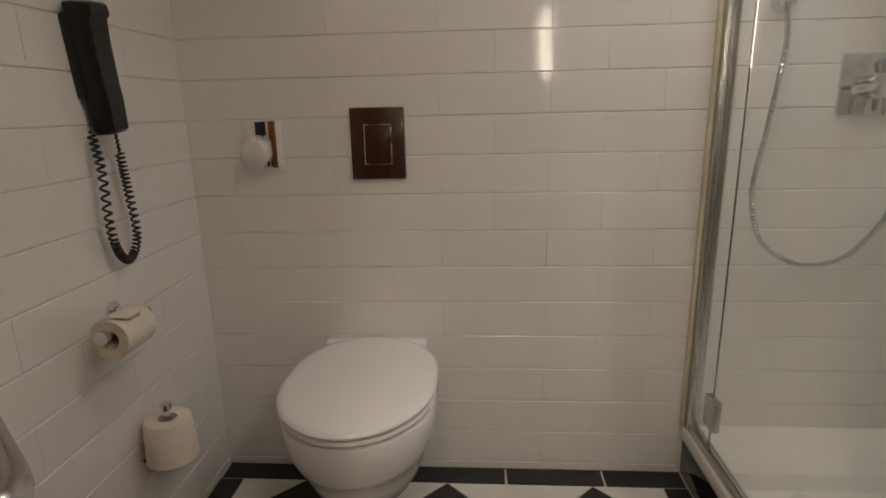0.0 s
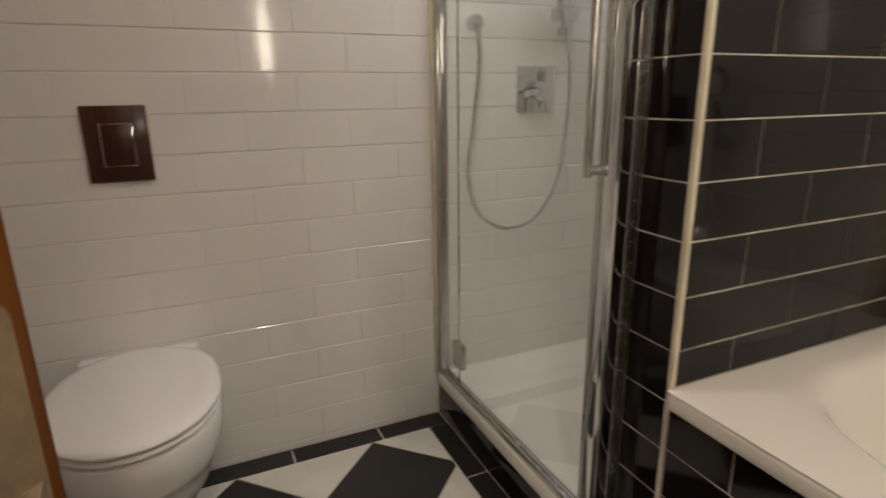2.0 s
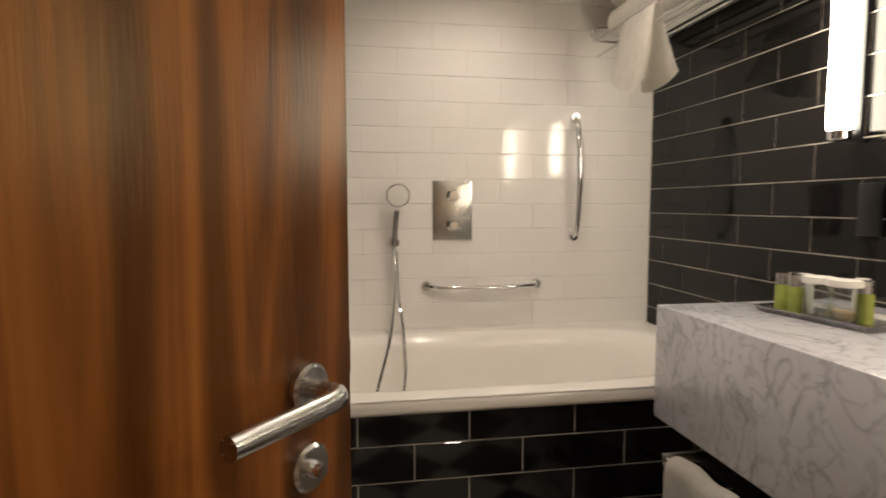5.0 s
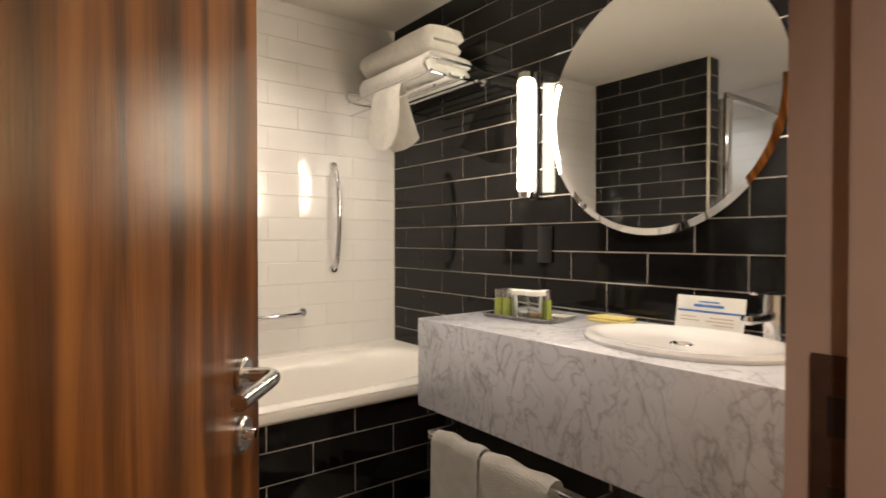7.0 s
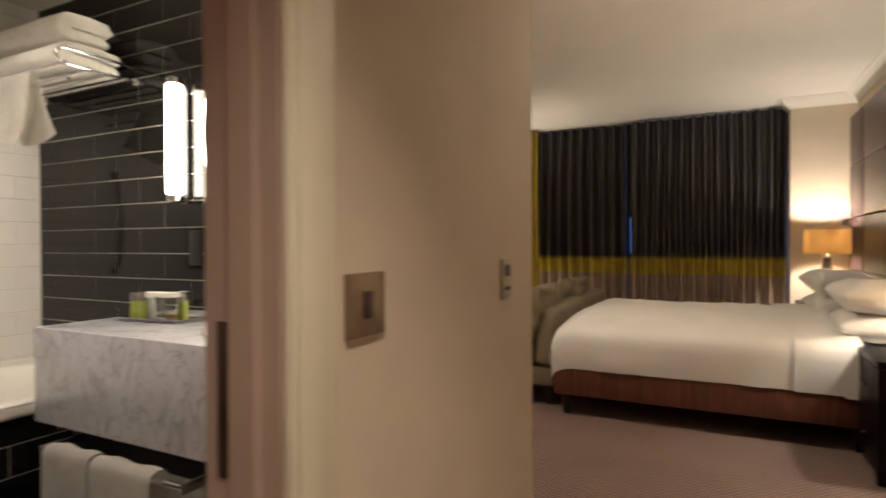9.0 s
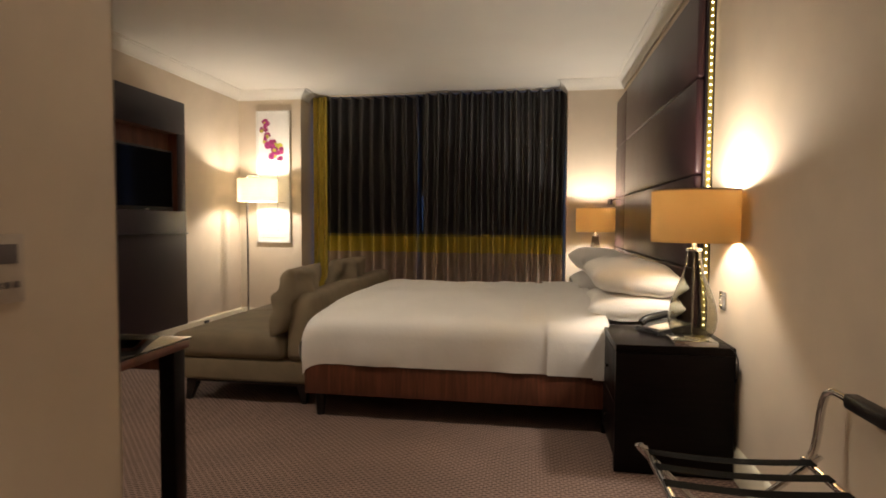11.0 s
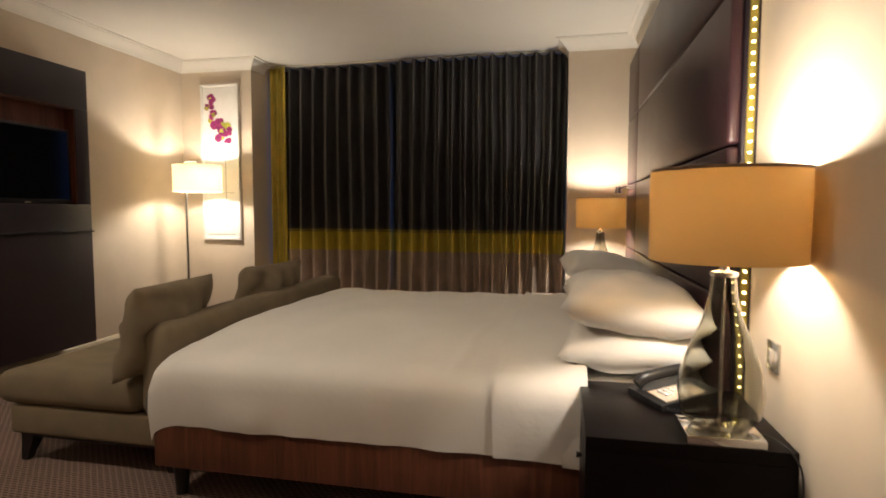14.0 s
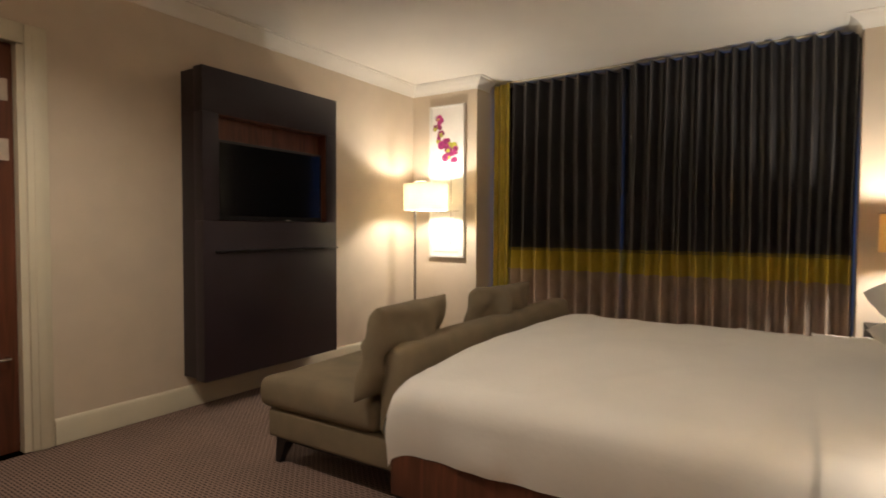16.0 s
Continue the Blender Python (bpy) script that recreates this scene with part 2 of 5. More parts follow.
def marble():
    """White-grey marble: soft clouds and thin broken veins."""
    m = material("grey_marble", (0.70, 0.705, 0.765), 0.16, vary=0.07, scale=5, detail=8, distort=0.5)
    nt = m.node_tree
    b = nt.nodes["Principled BSDF"]
    co = nt.nodes.new("ShaderNodeTexCoord")
    last = b.inputs["Base Color"].links[0].from_socket
    for scale, width, depth, shift in ((7.5, 0.026, 0.40, 0.0), (17.0, 0.030, 0.55, 4.0)):
        mp, nz, sub, ab, rp, mul, gate = [nt.nodes.new("ShaderNode" + k) for k in ("Mapping", "TexNoise", "Math", "Math", "ValToRGB", "Mix", "TexNoise")]
        mp.inputs["Location"].default_value, mp.inputs["Rotation"].default_value = (shift, shift, 0), (0.4, 0.6, 0.3)
        mp.inputs["Scale"].default_value = (1.0, 1.0, 0.7)
        nz.inputs["Scale"].default_value, nz.inputs["Detail"].default_value, nz.inputs["Distortion"].default_value = scale, 9, 0.9
        gate.inputs["Scale"].default_value, gate.inputs["Detail"].default_value = 7.0, 2
        sub.operation, ab.operation = "SUBTRACT", "ABSOLUTE"
        sub.inputs[1].default_value = 0.5
        rp.color_ramp.elements[0].color, rp.color_ramp.elements[1].color = (depth, depth, depth * 1.03, 1), (1, 1, 1, 1)
        rp.color_ramp.elements[1].position = width
        mul.data_type, mul.blend_type = "RGBA", "MULTIPLY"
        nt.links.new(co.outputs["Object"], mp.inputs[0])
        nt.links.new(mp.outputs[0], nz.inputs["Vector"])
        nt.links.new(mp.outputs[0], gate.inputs["Vector"])
        nt.links.new(nz.outputs["Fac"], sub.inputs[0])
        nt.links.new(sub.outputs[0], ab.inputs[0])
        nt.links.new(ab.outputs[0], rp.inputs[0])
        nt.links.new(gate.outputs["Fac"], mul.inputs[0])
        nt.links.new(last, mul.inputs[6])
        nt.links.new(rp.outputs[0], mul.inputs[7])
        last = mul.outputs[2]
    nt.links.new(last, b.inputs["Base Color"])
    return m


def carpet():
    m = material("woven_carpet", (0.30, 0.20, 0.16), 0.95, vary=0.08, scale=3, bump=0.5, bump_scale=500)
    nt = m.node_tree
    b = nt.nodes["Principled BSDF"]
    co = nt.nodes.new("ShaderNodeTexCoord")
    br = nt.nodes.new("ShaderNodeTexBrick")
    br.inputs["Scale"].default_value = 1.0
    br.inputs["Brick Width"].default_value, br.inputs["Row Height"].default_value = 0.034, 0.017
    br.inputs["Mortar Size"].default_value, br.inputs["Mortar Smooth"].default_value = 0.0058, 0.35
    br.inputs["Color1"].default_value, br.inputs["Color2"].default_value = (0.10, 0.075, 0.068, 1), (0.17, 0.13, 0.115, 1)
    br.inputs["Mortar"].default_value = (1, 1, 1, 1)
    nt.links.new(co.outputs["Object"], br.inputs["Vector"])
    mul = nt.nodes.new("ShaderNodeMix")
    mul.data_type, mul.blend_type = "RGBA", "MULTIPLY"
    mul.inputs[0].default_value = 0.95
    old = b.inputs["Base Color"].links[0].from_socket
    nt.links.new(old, mul.inputs[6])
    nt.links.new(br.outputs["Color"], mul.inputs[7])
    nt.links.new(mul.outputs[2], b.inputs["Base Color"])
    return m


M_MARBLE, M_CARPET = marble(), carpet()

# ---- building helpers ----
WORLD = {}


def thing(name, m, label, category, group="", kind=""):
    """An empty at the thing's base that carries its parts; m is a pose or a place."""
    ob = new(name)
    m = m if isinstance(m, Matrix) else Matrix.Translation(m)
    ob.matrix_world = m
    WORLD[ob] = m
    return tagged(ob, label, category, group, kind)


def mesh_from(bm, name, mat, smooth=40):
    me = bpy.data.meshes.new(name)
    bmesh.ops.recalc_face_normals(bm, faces=bm.faces)
    bm.to_mesh(me)
    bm.free()
    me.materials.append(mat)
    if smooth:
        me.shade_smooth()
        me.set_sharp_from_angle(angle=radians(smooth))
    return me


def part(name, bm, mat, parent, label="", local=False, smooth=40):
    """A bmesh as one mesh under a thing or a part; world places unless local."""
    m = WORLD[parent]
    if not local:
        bm.transform(m.inverted())
    ob = new(name, mesh_from(bm, name, mat, smooth))
    ob.parent = parent
    WORLD[ob] = m
    return tagged(ob, label)


def solo(name, bm, mat, label="", category="", kind="", group="", smooth=40):
    ob = new(name, mesh_from(bm, name, mat, smooth))
    WORLD[ob] = Matrix.Identity(4)
    return tagged(ob, label, category, group, kind)


def box(a, b, bevel=0.0, seg=2, bm=None):
    bm = bm or bmesh.new()
    lo, hi = [min(p, q) for p, q in zip(a, b)], [max(p, q) for p, q in zip(a, b)]
    size = [max(q - p, 1e-4) for p, q in zip(lo, hi)]
    mid = [(p + q) / 2 for p, q in zip(lo, hi)]
    vs = bmesh.ops.create_cube(bm, size=1, matrix=Matrix.LocRotScale(mid, None, size))["verts"]
    if bevel:
        bmesh.ops.bevel(bm, geom=list({e for v in vs for e in v.link_edges}), offset=bevel, segments=seg, profile=0.5, affect="EDGES")
    return bm


def lathe(profile, c=(0, 0, 0), axis="Z", seg=32, close=False, bm=None):
    """profile: rows of radius and height."""
    bm = bm or bmesh.new()
    rings = []
    for r, h in profile:
        ring = []
        for i in range(seg):
            a = 2 * math.pi * i / seg
            p = {"Z": (r * math.cos(a), r * math.sin(a), h), "Y": (r * math.cos(a), h, r * math.sin(a)), "X": (h, r * math.cos(a), r * math.sin(a))}[axis]
            ring.append(bm.verts.new([q + w for q, w in zip(p, c)]))
        rings.append(ring)
    for u, v in zip(rings, rings[1:]):
        for i in range(seg):
            bm.faces.new((u[i], u[(i + 1) % seg], v[(i + 1) % seg], v[i]))
    if close:
        bm.faces.new(rings[0])
        bm.faces.new(rings[-1])
    return bm


def tube(points, r, seg=10, bm=None, caps=True):
    """A round bar along points."""
    bm = bm or bmesh.new()
    pts = [Vector(p) for p in points]
    rings, up = [], None
    for i, p in enumerate(pts):
        d = (pts[min(i + 1, len(pts) - 1)] - pts[max(i - 1, 0)]).normalized()
        if up is None:
            up = d.orthogonal().normalized()
        up = (up - d * up.dot(d)).normalized()
        side = d.cross(up)
        rings.append([bm.verts.new(p + (up * math.cos(2 * math.pi * k / seg) + side * math.sin(2 * math.pi * k / seg)) * r) for k in range(seg)])
    for u, v in zip(rings, rings[1:]):
        for k in range(seg):
            bm.faces.new((u[k], u[(k + 1) % seg], v[(k + 1) % seg], v[k]))
    if caps:
        bm.faces.new(rings[0])
        bm.faces.new(rings[-1])
    return bm


def smooth_path(points, n=8):
    """Catmull-Rom curve through points."""
    p = [Vector(q) for q in points]
    p = [p[0] * 2 - p[1]] + p + [p[-1] * 2 - p[-2]]
    out = []
    for i in range(1, len(p) - 2):
        a, b, c, d = p[i - 1:i + 3]
        for k in range(n):
            t = k / n
            out.append(0.5 * ((2 * b) + (c - a) * t + (2 * a - 5 * b + 4 * c - d) * t * t + (3 * b - a - 3 * c + d) * t ** 3))
    return out + [p[-2]]


def loft(rings, bm=None, caps=True):
    bm = bm or bmesh.new()
    vr = [[bm.verts.new(p) for p in ring] for ring in rings]
    n = len(vr[0])
    for u, v in zip(vr, vr[1:]):
        for i in range(n):
            bm.faces.new((u[i], u[(i + 1) % n], v[(i + 1) % n], v[i]))
    if caps:
        bm.faces.new(vr[0])
        bm.faces.new(vr[-1])
    return bm


def sheet(nu, nv, f, bm=None):
    """A grid surface: f(u, v) gives a place for u, v from 0 to 1."""
    bm = bm or bmesh.new()
    g = [[bm.verts.new(f(i / nu, j / nv)) for j in range(nv + 1)] for i in range(nu + 1)]
    for i in range(nu):
        for j in range(nv):
            bm.faces.new((g[i][j], g[i + 1][j], g[i + 1][j + 1], g[i][j + 1]))
    return bm


def cushion(sx, sy, sz, m, seed=0, n=20, crease=0.012, pinch=0.06):
    """A stuffed cushion with pointed corners and soft creases, in a pose m."""
    bm = bmesh.new()
    for side in (1, -1):
        def f(u, v):
            a, b = 2 * u - 1, 2 * v - 1
            edge = (1 - abs(a) ** 2.6) * (1 - abs(b) ** 2.6)
            h = max(edge, 0) ** 0.45
            k = noise.noise(Vector((a * 2.1 + seed, b * 2.3, side * 3.0)))
            x = a * sx / 2 * (1 - pinch * (1 - abs(b) ** 2) * abs(a) ** 3)
            y = b * sy / 2 * (1 - pinch * (1 - abs(a) ** 2) * abs(b) ** 3)
            return m @ Vector((x, y, side * (h * sz / 2 + k * crease * h)))
        sheet(n, n, f, bm)
    bmesh.ops.remove_doubles(bm, verts=bm.verts, dist=0.0015)
    return bm

# ---- structure ----
XW, XO, XE = 0.02, -0.11, 2.40          # bathroom west face, hall face, east faces
YN, YS, YSO = 1.725, -1.10, -1.150      # toilet wall, vanity wall, its bedroom side
XH, YB, YC = -1.80, -6.10, -6.46        # headboard wall, window wall, window recess
ZB, ZC = 2.30, 2.58                     # bathroom and bedroom ceilings
D0, D1, DH = -0.075, 0.79, 2.04         # bathroom doorway
PX, PY0, PY1 = 1.54, 0.725, 0.845       # black pier between bath and shower
TR = 0.595                              # bath rim


def wall(name, a, b, mat, label):
    return solo(name, box(a, b), mat, label, "wall", "structure", smooth=0)


wall_toilet = wall("wall_north", (XW, YN, 0), (XE + 0.1, YN + 0.12, ZB), M_WGROUT, "white tiled wall behind the toilet and shower")
wall_left = wall("wall_west", (XO + 0.004, D1 + 0.03, 0), (XW, YN + 0.12, ZC), M_WGROUT, "white tiled wall beside the toilet")
wall_bath = wall("wall_east", (XE, YS - 0.1, 0), (XE + 0.12, YN, ZB), M_WGROUT, "white tiled wall along the bath")
wall_vanity = wall("wall_south", (XW, YSO + 0.004, 0), (XE, YS, ZC), M_BGROUT, "black tiled wall behind the washbasin")
wall_pier = wall("wall_pier", (PX, PY0, 0), (XE, PY1, ZB), M_BGROUT, "black tiled partition between bath and shower")
wall("wall_hall_jamb", (XO + 0.004, YSO + 0.004, 0), (XW, D0 - 0.03, ZC), M_PAINT, "plain wall beside the bathroom door")
wall("wall_over_door", (XO + 0.004, D0 - 0.03, DH + 0.03), (XW, D1 + 0.03, ZC), M_PAINT, "plain wall above the bathroom door")
wall("wall_hall_skin", (XO, YSO, 0), (XO + 0.004, D0 - 0.03, ZC), M_PAINT, "beige papered hall wall with switches")
wall("wall_hall_skin_north", (XO, D1 + 0.03, 0), (XO + 0.004, 2.6, ZC), M_PAINT, "beige papered hall wall beyond the bathroom door")
wall("wall_hall_skin_top", (XO, D0 - 0.03, DH + 0.03), (XO + 0.004, D1 + 0.03, ZC), M_PAINT, "beige papered wall above the bathroom door")
wall("wall_desk", (XO, YSO, 0), (XE, YSO + 0.004, ZC), M_PAINT, "beige papered wall behind the desk")
wall("wall_headboard", (XH - 0.12, YC - 0.2, 0), (XH, 2.6, ZC), M_PAINT, "beige papered wall behind the bed head")
wall("wall_hall_end", (XH - 0.12, 2.6, 0), (XO + 0.1, 2.72, ZC), M_PAINT, "beige papered wall at the end of the hall")
wall("wall_television", (XE, YC - 0.2, 0), (XE + 0.12, -2.745, ZC), M_PAINT, "beige papered wall behind the television panel")
wall("wall_television_north", (XE, -1.90, 0), (XE + 0.12, YS - 0.1, ZC), M_PAINT, "beige papered wall beside the wardrobe door")
wall("wall_over_wardrobe", (XE, -2.745, 2.10), (XE + 0.12, -1.90, ZC), M_PAINT, "beige papered wall above the wardrobe door")
WX0, WX1 = -1.245, 1.66
wall("wall_window_pier", (WX1, YC - 0.2, 0), (XE, YB, ZC), M_PAINT, "beige papered wall pier beside the curtains")
wall("wall_window_pier_head", (XH, YC - 0.2, 0), (WX0, YB, ZC), M_PAINT, "beige papered wall pier beside the bed")
wall("wall_window_sill", (WX0, YC - 0.2, 0), (WX1, YC - 0.08, 0.45), M_PAINT, "plain wall under the window")
wall("wall_window_top", (WX0, YC - 0.2, 2.50), (WX1, YC - 0.08, ZC), M_PAINT, "plain wall over the window")

solo("ceiling", box((XH, YC - 0.2, ZC), (XE + 0.12, 2.72, ZC + 0.1)), M_CEIL, "smooth white painted bedroom ceiling", "ceiling", "structure", smooth=0)
solo("ceiling_bathroom", box((XW, YS, ZB), (XE, YN, ZB + 0.08)), M_CEIL, "smooth white painted bathroom ceiling", "ceiling", "structure", smooth=0)
solo("floor", box((XH, YC - 0.1, -0.06), (XE, 2.6, -0.004)), M_CARPET, "mauve brown carpet with a small woven dot pattern", "carpet", "structure", smooth=0)
floor_bath = solo("floor_bathroom", box((XW - 0.06, YS, -0.05), (XE, YN, -0.002)), M_BGROUT, "black and white diamond tiled bathroom floor", "floor", "structure", smooth=0)

# window with dusk behind the curtains
win = thing("window_1", (0.2, YC - 0.14, 0.45), "dark window at dusk behind closed curtains", "window", kind="structure")
part("window_frame", box((WX0, YC - 0.17, 0.45), (WX1, YC - 0.10, 0.52), 0.005), M_WOODWORK, win)
part("window_frame", box((WX0, YC - 0.17, 2.43), (WX1, YC - 0.10, 2.50), 0.005), M_WOODWORK, win)
for x in (WX0, 0.18, WX1 - 0.06):
    part("window_frame", box((x, YC - 0.17, 0.52), (x + 0.06, YC - 0.10, 2.43), 0.005), M_WOODWORK, win)
solo("backdrop", box((WX0 - 1, YC - 0.75, 0), (WX1 + 1, YC - 0.7, 3)), M_DUSK, "blue dusk sky outside the window", "sky", "structure", smooth=0)


def cornice(name, path):
    """A stepped plaster cornice along a run of corners, room on the left hand."""
    bm = bmesh.new()
    prof = [(0, 0.115), (0.012, 0.115), (0.016, 0.095), (0.045, 0.05), (0.075, 0.028), (0.080, 0.012), (0.105, 0.010), (0.105, 0)]
    n = len(path)
    rings = []
    for i, p in enumerate(path):
        p = Vector((*p, 0))
        d0 = (p - Vector((*path[i - 1], 0))).normalized() if i else None
        d1 = (Vector((*path[i + 1], 0)) - p).normalized() if i < n - 1 else None
        nn = [Vector((-d.y, d.x, 0)) for d in (d0, d1) if d]
        m = nn[0] if len(nn) == 1 else (nn[0] + nn[1]) / (1 + nn[0].dot(nn[1]))
        rings.append([bm.verts.new(p + m * o + Vector((0, 0, ZC - 0.82 * h - 0.001))) for o, h in prof])
    for u, v in zip(rings, rings[1:]):
        for k in range(len(prof) - 1):
            bm.faces.new((u[k], u[k + 1], v[k + 1], v[k]))
    return solo(name, bm, M_CEIL, "white moulded plaster cornice under the ceiling", "cornice", "structure")


cornice("cornice", [(XH, YB), (XH, 2.6)][::-1] + [(WX0, YB), (WX0, YB - 0.22)])
cornice("cornice", [(WX1, YB - 0.22), (WX1, YB), (XE, YB), (XE, YSO), (XO, YSO), (XO, 2.6)])


def baseboard(a, b, n):
    bm = bmesh.new()
    a, b, n = Vector((*a, 0)), Vector((*b, 0)), Vector((*n, 0))
    prof = [(0.0, 0.0), (0.018, 0.0), (0.018, 0.12), (0.012, 0.135), (0.004, 0.14), (0, 0.14)]
    r = [[bm.verts.new(p + n * o + Vector((0, 0, h))) for o, h in prof] for p in (a, b)]
    for k in range(len(prof)):
        bm.faces.new((r[0][k], r[0][(k + 1) % 6], r[1][(k + 1) % 6], r[1][k]))
    bm.faces.new(r[0]), bm.faces.new(r[1])
    return solo("baseboard", bm, M_WOODWORK, "cream painted skirting board along the wall", "skirting", "structure")


baseboard((XE, -2.85), (XE, YB), (-1, 0))
baseboard((WX1, YB), (XE - 0.02, YB), (0, 1))
baseboard((XH, YB), (XH, 2.6), (1, 0))
baseboard((XH + 0.02, YB), (WX0, YB), (0, 1))
baseboard((XO, D0 - 0.12), (XO, YSO), (-1, 0))
baseboard((XO, YSO), (XE, YSO), (0, -1))
baseboard((XE, -1.80), (XE, YSO - 0.02), (-1, 0))

# bathroom doorway: lining and moulded architraves
fr = thing("door_frame", ((XW + XO) / 2, 0.35, 0), "mauve painted door lining with cream architraves", "door frame", kind="structure")
part("jamb", box((XO - 0.002, D0 - 0.03, 0), (XW + 0.004, D0, DH)), M_JAMB, fr)
part("jamb", box((XO - 0.002, D1, 0), (XW + 0.004, D1 + 0.03, DH)), M_JAMB, fr)
part("head", box((XO - 0.002, D0 - 0.03, DH), (XW + 0.004, D1 + 0.03, DH + 0.03)), M_JAMB, fr)
part("stop", box((XO + 0.03, D0, 0), (XO + 0.075, D0 + 0.014, DH)), M_JAMB, fr)
part("stop", box((XO + 0.03, D1 - 0.014, 0), (XO + 0.075, D1, DH)), M_JAMB, fr)
for y0, y1 in ((D0 - 0.10, D0 - 0.004), (D1 + 0.004, D1 + 0.10)):
    bm = box((XO - 0.018, y0, 0), (XO - 0.002, y1, DH + 0.10), 0.006)
    box((XO - 0.026, y0 + 0.03 if y0 < 0 else y0 + 0.008, 0), (XO - 0.017, y0 + 0.085 if y0 < 0 else y0 + 0.064, DH + 0.06), 0.004, bm=bm)
    part("architrave", bm, M_WOODWORK, fr)
part("architrave", box((XO - 0.018, D0 - 0.003, DH + 0.004), (XO - 0.002, D1 + 0.003, DH + 0.10), 0.006), M_WOODWORK, fr)
plate = part("strike_plate", box((-0.052, D0, 0.82), (0.000, D0 + 0.002, 1.035), 0.0008), M_KEEP, fr, "bronzed strike plate")
part("latch_hole", box((-0.036, D0 + 0.0015, 0.955), (-0.016, D0 + 0.003, 0.995)), M_BLACK, plate)
part("latch_hole", box((-0.036, D0 + 0.0015, 0.875), (-0.016, D0 + 0.003, 0.905)), M_BLACK, plate)

# the bathroom door, standing open into the room
HX, HY, FX, FY = XW + 0.005, D1 - 0.02, 0.644, 0.265
ang = math.degrees(math.atan2(FY - HY, FX - HX))
LW = math.hypot(FX - HX, FY - HY)
door = thing("door_1", pose(HX, HY, 0, 0, 0, ang), "glossy reddish wood veneer door standing half open", "door", kind="structure")
part("leaf", box((0, 0, 0.008), (LW, 0.040, DH - 0.004), 0.002), M_DOOR, door, local=True)
HZ = 0.955
for side in (-1, 1):
    y0 = 0 if side < 0 else 0.040
    hx = LW - 0.072
    reach = 1.0 if side < 0 else 0.62
    part("rosette", lathe([(0.0, y0 + side * 0.011), (0.022, y0 + side * 0.011), (0.0255, y0 + side * 0.008), (0.026, y0)], (hx, 0, HZ), "Y", 28), M_STEEL, door, local=True)
    pts = smooth_path([(hx, y0, HZ), (hx, y0 + side * reach * 0.03, HZ), (hx - 0.002, y0 + side * reach * 0.044, HZ), (hx - 0.02, y0 + side * reach * 0.053, HZ), (hx - 0.07, y0 + side * reach * 0.054, HZ), (hx - 0.140, y0 + side * reach * 0.054, HZ)], 6)
    part("lever_handle", tube(pts, 0.0105, 14), M_STEEL, door, "brushed steel lever handle", local=True)
    lk = part("lock_rosette", lathe([(0.0, y0 + side * 0.009), (0.022, y0 + side * 0.009), (0.0255, y0 + side * 0.006), (0.026, y0)], (hx, 0, HZ - 0.085), "Y", 28), M_STEEL, door, local=True)
    part("turn_knob", lathe([(0.0, y0 + side * 0.022), (0.007, y0 + side * 0.022), (0.009, y0 + side * 0.009)], (hx, 0, HZ - 0.085), "Y", 16), M_CHROME, lk, local=True)
bm = bmesh.new()
outline = [(0.020 + 0.012 * math.cos(radians(a)), 1.066 + 0.012 * math.sin(radians(a))) for a in range(0, 181, 15)] + [(0.020 + 0.012 * math.cos(radians(a)), 0.852 + 0.012 * math.sin(radians(a))) for a in range(180, 361, 15)]
loft([[(LW + dx, y, z) for y, z in outline] for dx in (-0.001, 0.0018)], bm)
lp = part("lock_plate", bm, M_LOCK, door, "worn bronzed lock plate", local=True, smooth=30)
for z in (1.058, 0.860):
    part("screw", lathe([(0.0, LW + 0.0022), (0.004, LW + 0.003), (0.0052, LW + 0.0017)], (0, 0.020, z), "X", 14), M_STEEL, lp, local=True)
part("latch", loft([[(LW + 0.0015, y, z) for y, z in ((0.010, 0.945), (0.030, 0.945), (0.030, 0.990), (0.010, 0.990))], [(LW + 0.0125, y, z) for y, z in ((0.010, 0.947), (0.018, 0.947), (0.018, 0.988), (0.010, 0.988))]]), M_LOCK, lp, local=True)
part("dead_bolt", box((LW + 0.0015, 0.012, 0.868), (LW + 0.004, 0.028, 0.900), 0.001), M_STEEL, lp, local=True)

# ---- toilet corner ----
tx = 0.543


def egg(y_back, y_front, w, z, n=40, back=0.55):
    """Plan of a toilet lid: blunt behind, round in front."""
    out = []
    mid = y_back - (y_back - y_front) * back
    for i in range(n):
        a = 2 * math.pi * i / n
        c, s = math.cos(a), math.sin(a)
        if s >= 0:
            p = (abs(c) ** 0.62 * math.copysign(1, c) * w / 2 * (1 - 0.14 * s * s), mid + abs(s) ** 0.62 * (y_back - mid))
        else:
            p = (c * w / 2, mid + s * (mid - y_front))
        out.append((tx + p[0], p[1], z))
    return out


toilet = thing("toilet", (tx, YN, 0), "white wall-hung ceramic toilet with closed lid", "toilet")
part("bowl", loft([egg(YN - 0.002, 1.192 + k, w, z) for k, w, z in ((0.012, 0.372, 0.417), (0.002, 0.388, 0.413), (0.0, 0.394, 0.40), (0.002, 0.392, 0.37), (0.012, 0.380, 0.335), (0.026, 0.362, 0.305), (0.030, 0.357, 0.297), (0.040, 0.346, 0.290), (0.062, 0.322, 0.245), (0.085, 0.300, 0.205), (0.098, 0.288, 0.196), (0.13, 0.255, 0.155), (0.17, 0.215, 0.120), (0.205, 0.185, 0.098), (0.24, 0.15, 0.088))]), M_CERAMIC, toilet)
